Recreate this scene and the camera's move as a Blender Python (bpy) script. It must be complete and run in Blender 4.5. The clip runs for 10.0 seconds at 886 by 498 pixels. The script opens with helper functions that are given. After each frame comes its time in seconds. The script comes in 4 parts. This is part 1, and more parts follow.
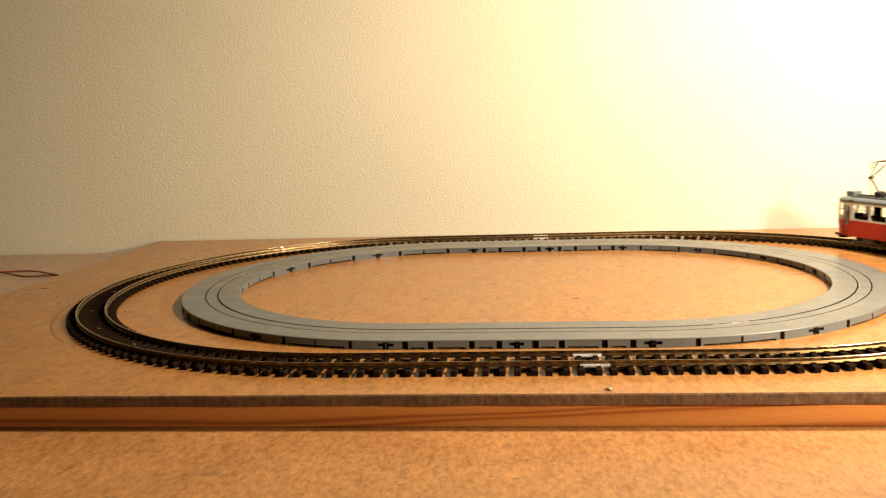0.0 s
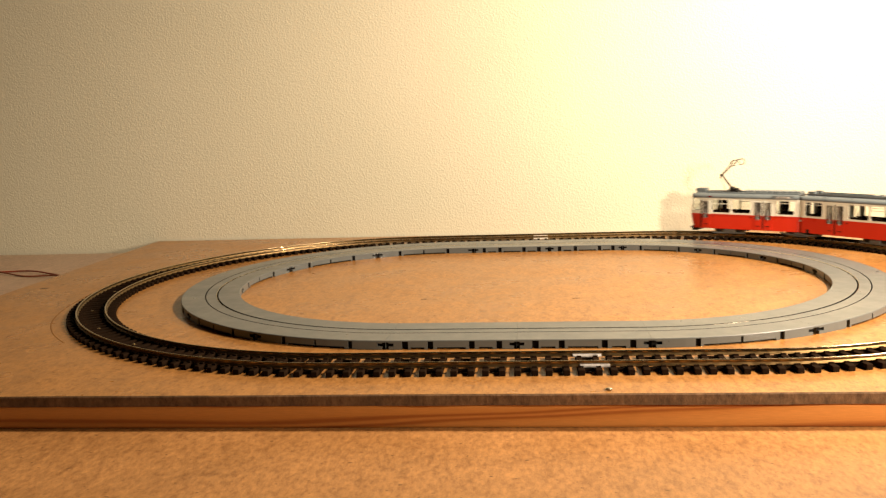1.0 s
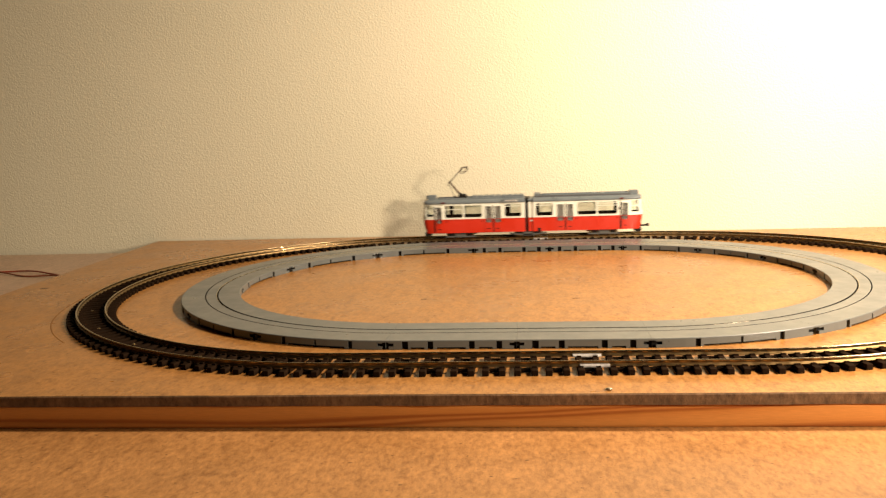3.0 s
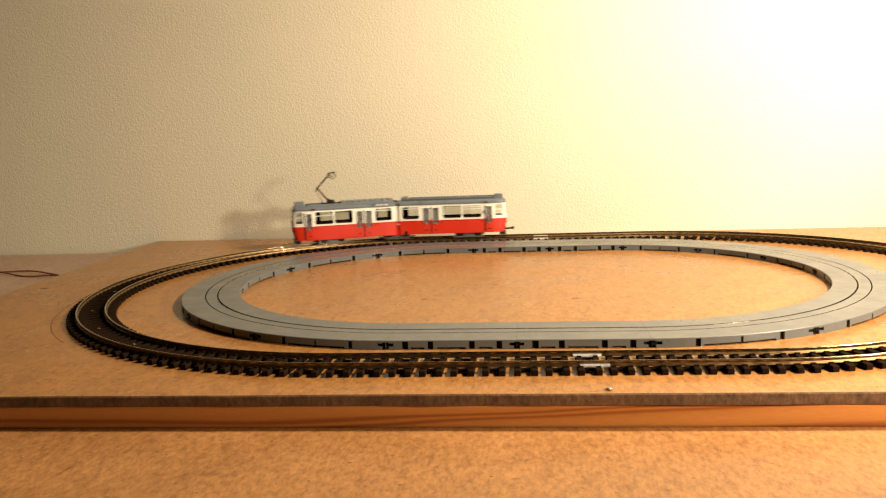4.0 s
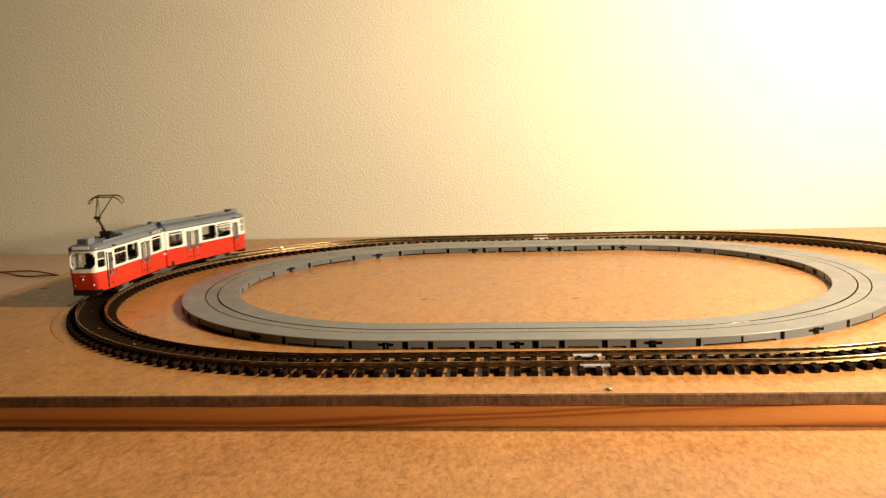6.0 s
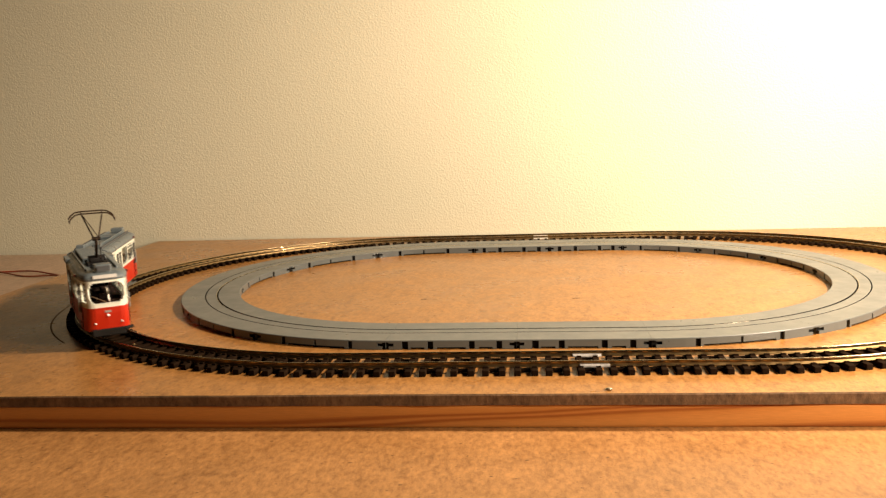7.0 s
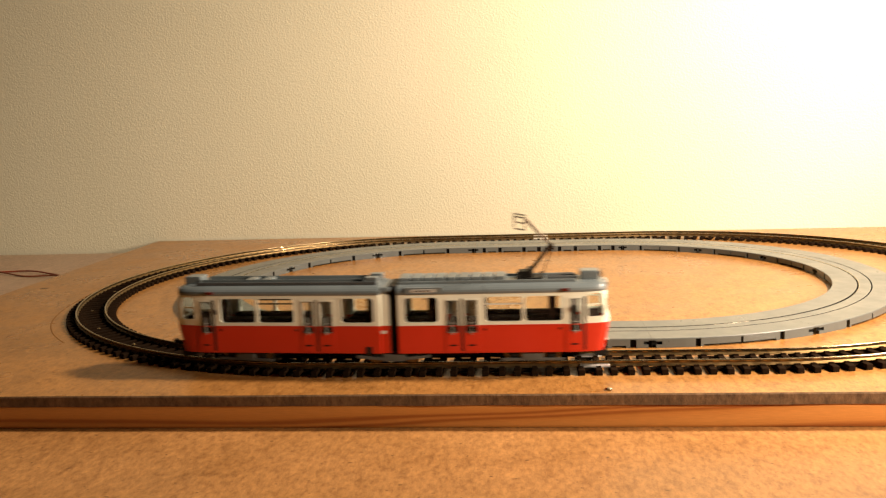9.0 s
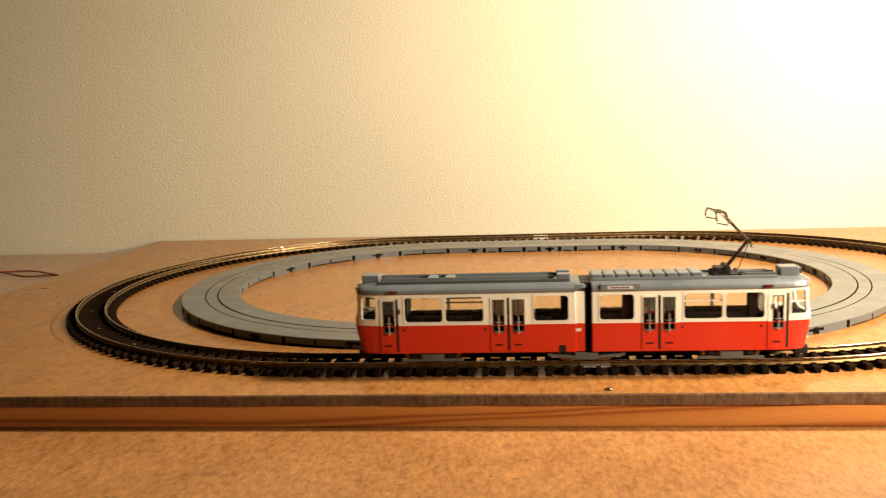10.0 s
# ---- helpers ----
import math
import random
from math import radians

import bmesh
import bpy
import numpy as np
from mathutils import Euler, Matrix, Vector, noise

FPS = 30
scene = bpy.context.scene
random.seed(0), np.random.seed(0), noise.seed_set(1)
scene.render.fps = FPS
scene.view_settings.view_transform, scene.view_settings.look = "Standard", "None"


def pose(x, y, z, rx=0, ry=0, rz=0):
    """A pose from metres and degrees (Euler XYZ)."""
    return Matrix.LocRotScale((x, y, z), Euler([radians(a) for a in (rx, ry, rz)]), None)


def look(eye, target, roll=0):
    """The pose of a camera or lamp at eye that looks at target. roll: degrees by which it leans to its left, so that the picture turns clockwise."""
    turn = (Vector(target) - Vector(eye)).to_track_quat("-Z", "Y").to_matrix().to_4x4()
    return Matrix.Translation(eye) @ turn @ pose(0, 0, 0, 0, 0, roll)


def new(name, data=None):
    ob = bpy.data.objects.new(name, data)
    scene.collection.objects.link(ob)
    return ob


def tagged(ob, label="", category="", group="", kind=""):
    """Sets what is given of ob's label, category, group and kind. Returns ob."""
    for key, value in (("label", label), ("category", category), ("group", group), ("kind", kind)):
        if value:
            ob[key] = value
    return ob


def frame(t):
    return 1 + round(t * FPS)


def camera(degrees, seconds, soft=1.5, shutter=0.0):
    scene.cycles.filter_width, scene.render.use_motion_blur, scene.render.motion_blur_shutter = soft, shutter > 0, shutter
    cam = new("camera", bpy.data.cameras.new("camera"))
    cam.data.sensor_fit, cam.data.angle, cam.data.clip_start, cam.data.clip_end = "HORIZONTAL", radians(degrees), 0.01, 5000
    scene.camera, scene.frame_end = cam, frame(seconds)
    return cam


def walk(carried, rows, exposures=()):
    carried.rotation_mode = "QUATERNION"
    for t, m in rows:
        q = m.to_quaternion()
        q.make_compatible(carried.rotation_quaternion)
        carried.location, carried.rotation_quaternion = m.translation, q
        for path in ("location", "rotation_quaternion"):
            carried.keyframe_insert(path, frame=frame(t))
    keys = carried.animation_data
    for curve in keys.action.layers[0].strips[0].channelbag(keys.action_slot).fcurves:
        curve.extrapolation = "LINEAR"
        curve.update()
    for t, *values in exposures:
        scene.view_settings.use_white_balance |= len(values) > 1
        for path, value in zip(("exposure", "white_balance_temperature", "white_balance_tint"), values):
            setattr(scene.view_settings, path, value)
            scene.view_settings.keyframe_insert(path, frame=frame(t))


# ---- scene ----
# the camera stands still on the table, low in front of the layout
EYE = Vector((-0.0076, -0.6048, 0.1321))
PITCH, YAW = 0.1493, -0.0976
AHEAD = Vector((math.sin(YAW) * math.cos(PITCH), math.cos(YAW) * math.cos(PITCH), -math.sin(PITCH)))
cam = camera(55.0, 10.0, soft=1.3, shutter=0.6)
CAM_POSE = look(EYE, EYE + AHEAD, -2.126)
walk(cam, [(0.0, CAM_POSE), (10.0, CAM_POSE)])

# ---- light ----
world = bpy.data.worlds.new("dim_room")
scene.world = world
world.use_nodes = True
world.node_tree.nodes["Background"].inputs[0].default_value = (1.0, 0.72, 0.42, 1)
world.node_tree.nodes["Background"].inputs[1].default_value = 0.004
scene.view_settings.exposure = 0.0


def lamp(name, at, aim, watts, radius, colour, spread):
    data = bpy.data.lights.new(name, "SPOT")
    data.energy, data.shadow_soft_size, data.color = watts, radius, colour
    data.spot_size, data.spot_blend = radians(spread), 0.7
    ob = new(name, data)
    ob.matrix_world = look(at, aim)
    return ob


WARM = (1.0, 0.795, 0.605)
AMBER = (1.0, 0.775, 0.56)
# the hanging lamp over the far end of the layout, and a low desk lamp beside the camera that shines along the wall
lamp("hanging_lamp_bulb", (0.48, -0.135, 0.53), (0.22, -0.07, 0.0), 45.0, 0.04, WARM, 140)
lamp("desk_lamp_bulb", (0.38, -0.40, 0.165), (-0.13, 0.25, 0.20), 15.5, 0.030, AMBER, 102)

# ---- sizes ----
ZB = 0.015            # top of the fibreboard
ZR = 0.0205           # top of the rails
ZT = -0.0004            # table top
TA, TR = 0.0966, 0.2114          # track oval: half straight, radius
GX, GY, GTURN = -0.008, 0.0003, -0.015
GA, GO, GI = 0.0632, 0.1794, 0.1407   # grey roadway: half straight, outer and inner radius
GROOVES = (0.1635, 0.1558)
GZ = 0.0199


# ---- materials ----
def material(name, colour, rough=0.5, metal=0.0, coat=0.0):
    m = bpy.data.materials.new(name)
    m.use_nodes = True
    b = m.node_tree.nodes["Principled BSDF"]
    b.inputs["Base Color"].default_value = (*colour, 1)
    b.inputs["Roughness"].default_value = rough
    b.inputs["Metallic"].default_value = metal
    b.inputs["Coat Weight"].default_value = coat
    return m


def node(m, kind, **values):
    n = m.node_tree.nodes.new(kind)
    for k, v in values.items():
        if k in n.inputs:
            n.inputs[k].default_value = v
    return n


def link(m, a, b):
    m.node_tree.links.new(a, b)


def coords(m, scale=(1, 1, 1), turn=(0, 0, 0), space="Object"):
    tc = m.node_tree.nodes.new("ShaderNodeTexCoord")
    mp = m.node_tree.nodes.new("ShaderNodeMapping")
    mp.inputs["Scale"].default_value = scale
    mp.inputs["Rotation"].default_value = turn
    link(m, tc.outputs[space], mp.inputs[0])
    return mp.outputs[0]


def ramp(m, fac, stops):
    r = m.node_tree.nodes.new("ShaderNodeValToRGB")
    e = r.color_ramp.elements
    e[0].position, e[0].color = stops[0][0], (*stops[0][1], 1)
    e[1].position, e[1].color = stops[-1][0], (*stops[-1][1], 1)
    for p, c in stops[1:-1]:
        e.new(p).color = (*c, 1)
    link(m, fac, r.inputs[0])
    return r.outputs[0]


def mix(m, kind, fac, a, b):
    n = m.node_tree.nodes.new("ShaderNodeMix")
    n.data_type, n.blend_type = "RGBA", kind
    for s, v in ((n.inputs[0], fac), (n.inputs[6], a), (n.inputs[7], b)):
        if isinstance(v, (int, float)):
            s.default_value = v
        elif isinstance(v, tuple):
            s.default_value = (*v, 1)
        else:
            link(m, v, s)
    return n.outputs[2]


def bump(m, height, strength, distance):
    n = node(m, "ShaderNodeBump", Strength=strength, Distance=distance)
    link(m, height, n.inputs["Height"])
    link(m, n.outputs[0], m.node_tree.nodes["Principled BSDF"].inputs["Normal"])
    return n


def bsdf(m):
    return m.node_tree.nodes["Principled BSDF"]


def noise_of(m, vec, scale, detail=4.0, rough=0.6):
    n = node(m, "ShaderNodeTexNoise", Scale=scale, Detail=detail, Roughness=rough)
    link(m, vec, n.inputs["Vector"])
    return n.outputs[0]


def hardboard(name, light, dark, rough):
    """Pressed brown fibreboard: short fibres, dark chips, broad blotches, a slight sheen."""
    m = material(name, light, rough)
    v = coords(m)
    fibre = noise_of(m, coords(m, (1.0, 0.5, 1.0), (0, 0, 0.2)), 430, 5, 0.75)
    blotch = noise_of(m, v, 22, 4, 0.6)
    flake = noise_of(m, coords(m, (1.0, 0.5, 1.0), (0, 0, -0.3)), 170, 6, 0.72)
    c1 = ramp(m, fibre, [(0.30, dark), (0.50, light), (0.70, tuple(min(1, x * 1.3) for x in light))])
    c2 = ramp(m, blotch, [(0.3, (0.88, 0.86, 0.84)), (0.7, (1.06, 1.05, 1.04))])
    c3 = ramp(m, flake, [(0.30, (0.76, 0.72, 0.66)), (0.48, (1, 1, 1)), (0.68, (1.14, 1.14, 1.12))])
    col = mix(m, "MULTIPLY", 1.0, mix(m, "MULTIPLY", 1.0, c1, c2), c3)
    chips = noise_of(m, coords(m, (1, 1.8, 1), (0, 0, -0.4)), 300, 2, 0.5)
    chip = ramp(m, chips, [(0.68, (0, 0, 0)), (0.74, (1, 1, 1))])
    col = mix(m, "MIX", mix(m, "MULTIPLY", 1.0, chip, (0.7, 0.7, 0.7)), col, tuple(x * 0.25 for x in dark))
    link(m, col, bsdf(m).inputs["Base Color"])
    r = ramp(m, blotch, [(0.3, (rough - 0.06,) * 3), (0.7, (rough + 0.08,) * 3)])
    link(m, r, bsdf(m).inputs["Roughness"])
    bump(m, fibre, 0.25, 0.0004)
    return m


BOARD = hardboard("brown_fibreboard", (0.350, 0.168, 0.048), (0.220, 0.096, 0.024), 0.30)


def clear_coat(m, weight, rough, ior, base):
    """A smooth sealed finish over the surface."""
    b = bsdf(m)
    b.inputs["Coat Weight"].default_value = weight
    b.inputs["Coat Roughness"].default_value = rough
    b.inputs["Coat IOR"].default_value = ior
    b.inputs["Specular IOR Level"].default_value = base


clear_coat(BOARD, 0.22, 0.16, 1.32, 0.10)
PALE = hardboard("pale_beige_laminate", (0.43, 0.30, 0.20), (0.38, 0.26, 0.165), 0.5)
TABLE = hardboard("table_fibreboard", (0.41, 0.204, 0.066), (0.275, 0.124, 0.038), 0.46)


def edge_material():
    m = material("fibreboard_sawn_edge", (0.12, 0.075, 0.045), 0.9)
    v = coords(m, (1, 1, 0.6))
    n = noise_of(m, v, 420, 5, 0.7)
    b = noise_of(m, coords(m), 60, 3, 0.6)
    c = ramp(m, n, [(0.3, (0.070, 0.037, 0.015)), (0.7, (0.20, 0.118, 0.058))])
    c = mix(m, "MULTIPLY", 1.0, c, ramp(m, b, [(0.3, (0.7, 0.7, 0.7)), (0.75, (1.15, 1.1, 1.05))]))
    link(m, c, bsdf(m).inputs["Base Color"])
    bump(m, n, 0.6, 0.0006)
    return m


EDGE = edge_material()


def pine_material():
    m = material("varnished_pine", (0.50, 0.22, 0.06), 0.42)
    v = coords(m, (0.075, 1, 1), (0, 0.30, 0))
    w = node(m, "ShaderNodeTexWave", Scale=30.0, Distortion=4.6, Detail=2.0)
    w.inputs["Detail Scale"].default_value = 1.6
    w.bands_direction = "Z"
    link(m, v, w.inputs[0])
    c = ramp(m, w.outputs[0], [(0.0, (0.56, 0.245, 0.060)), (0.55, (0.50, 0.205, 0.046)), (0.82, (0.30, 0.090, 0.016)), (0.93, (0.33, 0.105, 0.020)), (1.0, (0.50, 0.20, 0.045))])
    g = noise_of(m, coords(m, (6, 160, 160)), 30, 4, 0.6)
    c = mix(m, "MULTIPLY", 1.0, c, ramp(m, g, [(0.3, (0.84, 0.82, 0.80)), (0.7, (1.06, 1.05, 1.04))]))
    link(m, c, bsdf(m).inputs["Base Color"])
    return m


PINE = pine_material()


def wall_material():
    """Cream paint over a pebbled textured wallpaper."""
    m = material("cream_textured_wall_paint", (0.78, 0.70, 0.52), 0.55)
    v = coords(m)
    big = noise_of(m, v, 7, 3, 0.55)
    c = ramp(m, big, [(0.3, (0.690, 0.670, 0.500)), (0.7, (0.720, 0.700, 0.530))])
    link(m, c, bsdf(m).inputs["Base Color"])
    vd = node(m, "ShaderNodeTexVoronoi", Scale=600.0, Randomness=1.0)
    vd.feature = "SMOOTH_F1"
    warp = node(m, "ShaderNodeTexNoise", Scale=260.0, Detail=2.0)
    link(m, v, warp.inputs["Vector"])
    add = m.node_tree.nodes.new("ShaderNodeVectorMath")
    add.operation = "MULTIPLY_ADD"
    add.inputs[1].default_value = (0.0035, 0.0035, 0.0035)
    link(m, warp.outputs["Color"], add.inputs[0])
    link(m, v, add.inputs[2])
    link(m, add.outputs[0], vd.inputs["Vector"])
    dots = ramp(m, vd.outputs["Distance"], [(0.10, (1, 1, 1)), (0.60, (0, 0, 0))])
    patch = ramp(m, noise_of(m, v, 150, 2, 0.6), [(0.36, (0.25, 0.25, 0.25)), (0.62, (1, 1, 1))])
    h = mix(m, "MULTIPLY", 1.0, dots, patch)
    grit = ramp(m, noise_of(m, v, 500, 2, 0.55), [(0.40, (0, 0, 0)), (0.66, (1, 1, 1))])
    h = mix(m, "ADD", 0.8, h, grit)
    h = mix(m, "ADD", 0.25, h, noise_of(m, v, 800, 2, 0.6))
    bump(m, h, 0.27, 0.0006)
    return m


WALL = wall_material()
# colour of the unseen walls and ceiling, dark to limit bounced light
ROOM = hardboard("bounce_limiting_brown", (0.13, 0.10, 0.07), (0.10, 0.08, 0.05), 0.8)


def plastic(name, colour, rough, speck=0.10, scale=70.0, relief=0.08, gloss=0.5):
    """Moulded or painted plastic with faint unevenness and dust."""
    m = material(name, colour, rough)
    v = coords(m)
    bsdf(m).inputs["Specular IOR Level"].default_value = gloss
    a = noise_of(m, v, scale, 4, 0.65)
    f = noise_of(m, v, scale * 14, 2, 0.6)
    c = mix(m, "MULTIPLY", 1.0, colour, ramp(m, a, [(0.3, (1 - speck,) * 3), (0.7, (1 + speck,) * 3)]))
    link(m, c, bsdf(m).inputs["Base Color"])
    link(m, ramp(m, a, [(0.3, (max(0.05, rough - 0.1),) * 3), (0.7, (rough + 0.12,) * 3)]), bsdf(m).inputs["Roughness"])
    bump(m, f, relief, 0.0002)
    return m


GREY = plastic("grey_moulded_plastic", (0.103, 0.114, 0.110), 0.36, 0.07, 40)
clear_coat(GREY, 0.22, 0.18, 1.35, 0.3)
# black for road slots and openings: the shade inside is put into the colour
SLOT_SHADE = plastic("painted_recess_shade", (0.006, 0.0055, 0.005), 0.8, gloss=0.15)
BLACK = plastic("matt_black_plastic", (0.009, 0.008, 0.007), 0.55, gloss=0.22)
SLEEPER = plastic("dark_brown_sleeper_plastic", (0.014, 0.0075, 0.0037), 0.8, 0.25, 90, 0.08, 0.03)
RED = plastic("vermilion_red_paint", (0.50, 0.023, 0.006), 0.36, 0.05, 50, 0.03)
CREAM = plastic("ivory_white_paint", (0.71, 0.735, 0.64), 0.36, 0.04, 60, 0.03)
ROOF = plastic("blue_grey_roof_plastic", (0.125, 0.152, 0.162), 0.34, 0.08, 60, 0.08)
ROOFDK = plastic("dark_grey_roof_fitting", (0.060, 0.066, 0.070), 0.5, 0.1, 60)
CHASSIS = plastic("light_grey_chassis_plastic", (0.075, 0.076, 0.070), 0.55, 0.12, 120)
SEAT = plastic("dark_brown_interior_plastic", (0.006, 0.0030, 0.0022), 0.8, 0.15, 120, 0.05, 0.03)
TRIM = plastic("grey_rubber_trim", (0.05, 0.048, 0.043), 0.6)
SIGN = plastic("pale_sign_board", (0.55, 0.55, 0.52), 0.5)
FROST = plastic("frosted_grey_glazing", (0.42, 0.42, 0.39), 0.30)
bsdf(FROST).inputs["Transmission Weight"].default_value = 0.55
bsdf(FROST).inputs["IOR"].default_value = 1.15
GRAB = plastic("dull_aluminium_paint", (0.30, 0.30, 0.28), 0.4)
LAMPRED = plastic("dark_red_lamp_lens", (0.09, 0.008, 0.006), 0.25)
CLEARL = plastic("pale_lamp_lens", (0.75, 0.72, 0.66), 0.15)
WIRE = plastic("red_wire_insulation", (0.24, 0.035, 0.014), 0.45)
WIREB = plastic("brown_wire_insulation", (0.26, 0.075, 0.032), 0.45)
PENCIL = plastic("pencil_graphite", (0.25, 0.122, 0.043), 0.8, gloss=0.1)
SPOT = plastic("dark_resin_spot", (0.09, 0.045, 0.02), 0.5)


def metal(name, colour, rough):
    m = material(name, colour, rough, 1.0)
    n = noise_of(m, coords(m), 300, 3, 0.6)
    link(m, ramp(m, n, [(0.3, (max(0.06, rough - 0.12),) * 3), (0.7, (rough + 0.12,) * 3)]), bsdf(m).inputs["Roughness"])
    return m


RAIL = metal("tarnished_nickel_silver_rail", (0.36, 0.275, 0.16), 0.19)
RAILSIDE = metal("browned_rail_side", (0.20, 0.135, 0.060), 0.42)
TIN = metal("bright_tinned_plate", (0.90, 0.88, 0.84), 0.42)
STEEL = metal("bright_steel", (0.80, 0.78, 0.72), 0.22)
STRIP = metal("dull_warm_metal", (0.42, 0.38, 0.30), 0.24)
PANTO = metal("dark_bronze_wire", (0.07, 0.05, 0.036), 0.45)

GLASS = material("clear_window_plastic", (0.92, 0.95, 0.93), 0.03)
bsdf(GLASS).inputs["Transmission Weight"].default_value = 1.0
bsdf(GLASS).inputs["IOR"].default_value = 1.14


# ---- mesh helpers ----
def mesh_of(name, bm, mats, smooth=False):
    bmesh.ops.recalc_face_normals(bm, faces=bm.faces)
    me = bpy.data.meshes.new(name)
    bm.to_mesh(me)
    bm.free()
    for m in mats if isinstance(mats, (list, tuple)) else [mats]:
        me.materials.append(m)
    if smooth:
        for p in me.polygons:
            p.use_smooth = True
    return me


def part(name, bm, mats, parent=None, label="", smooth=False):
    ob = new(name, mesh_of(name, bm, mats, smooth))
    ob.parent = parent
    if label:
        tagged(ob, label)
    return ob


def shared(name, me, parent, m):
    ob = new(name, me)
    ob.parent = parent
    ob.matrix_basis = m
    return ob


def box(bm, x0, x1, y0, y1, z0, z1, bevel=0.0, mat=0):
    r = bmesh.ops.create_cube(bm, size=1.0)
    vs = r["verts"]
    for v in vs:
        v.co = Vector(((x0 + x1) / 2 + v.co.x * (x1 - x0), (y0 + y1) / 2 + v.co.y * (y1 - y0), (z0 + z1) / 2 + v.co.z * (z1 - z0)))
    faces = {f for v in vs for f in v.link_faces}
    for f in faces:
        f.material_index = mat
    if bevel:
        bmesh.ops.bevel(bm, geom=list({e for v in vs for e in v.link_edges}), offset=bevel, segments=2, affect="EDGES", profile=0.6)
    return bm


def rod(bm, a, b, r, n=8, mat=0, r2=None):
    a, b = Vector(a), Vector(b)
    d = b - a
    m = Matrix.Translation((a + b) / 2) @ d.to_track_quat("Z", "Y").to_matrix().to_4x4()
    res = bmesh.ops.create_cone(bm, cap_ends=True, segments=n, radius1=r, radius2=r if r2 is None else r2, depth=d.length, matrix=m)
    for f in {f for v in res["verts"] for f in v.link_faces}:
        f.material_index = mat


def chain(bm, pts, r, n=8):
    for a, b in zip(pts, pts[1:]):
        rod(bm, a, b, r, n)


def sweep(bm, rings, closed=True, caps=False, mat=None):
    """Skin over rings of points with equal counts."""
    vs = [[bm.verts.new(p) for p in ring] for ring in rings]
    k = len(vs[0])
    pairs = list(zip(vs, vs[1:])) + ([(vs[-1], vs[0])] if closed else [])
    for a, b in pairs:
        for i in range(k):
            j = (i + 1) % k
            f = bm.faces.new((a[i], a[j], b[j], b[i]))
            if mat:
                f.material_index = mat(i)
    if caps and not closed:
        bm.faces.new(vs[0])
        bm.faces.new(vs[-1])


def empty(name, at=(0, 0, 0)):
    ob = new(name)
    ob.location = at
    ob.empty_display_size = 0.01
    return ob


# ---- the room ----
WALL_TURN, WALL_Y = -0.0305, 0.2625


def room():
    # back wall, slightly turned to the board
    bm = box(bmesh.new(), -2.0, 2.0, 0.0, 0.12, -0.75, 1.75)
    w = part("wall_north", bm, WALL)
    w.matrix_basis = Matrix.Translation((0, WALL_Y, 0)) @ Matrix.Rotation(WALL_TURN, 4, "Z")
    tagged(w, "cream wall with pebbled textured paint", "wall", kind="structure")
    # unseen walls and ceiling added round the table, they return little light
    for name, dims in (("wall_south", (-2.1, 2.1, -2.62, -2.5, -0.75, 1.75)), ("wall_west", (-2.12, -2.0, -2.5, 0.2, -0.75, 1.75)), ("wall_east", (2.0, 2.12, -2.5, 0.2, -0.75, 1.75))):
        tagged(part(name, box(bmesh.new(), *dims), ROOM), "unseen added room wall, dark brown to limit bounce", "wall", kind="structure")
    tagged(part("ceiling", box(bmesh.new(), -2.2, 2.2, -2.7, 0.5, 1.75, 1.85), ROOM), "unseen added ceiling, dark brown to limit bounce", "ceiling", kind="structure")
    tagged(part("floor", box(bmesh.new(), -2.2, 2.2, -2.7, 0.5, -0.85, -0.75), TABLE), "plain brown floor", "floor", kind="structure")


def work_table():
    t = empty("work_table")
    bm = bmesh.new()
    def back(x):
        return WALL_Y + math.tan(WALL_TURN) * x - 0.005
    pts = [(-1.2, -0.85), (1.2, -0.85), (1.2, back(1.2)), (-1.2, back(-1.2))]
    sweep(bm, [[(x, y, -0.022) for x, y in pts], [(x, y, ZT) for x, y in pts]], closed=False, caps=True)
    part("tabletop", bm, TABLE, t)
    for x in (-1.12, 1.12):
        for y in (-0.78, 0.14):
            part("leg", box(bmesh.new(), x - 0.03, x + 0.03, y - 0.03, y + 0.03, -0.75, -0.022, 0.003), PINE, t, "square pine leg")
    tagged(t, "wide table with a brown pressed fibreboard top", "table")


# board edges: front, back and left, as lines
def board_front(x):
    return -0.2518 - 0.002 * x


def board_back(x):
    return 0.2605 - 0.0305 * x


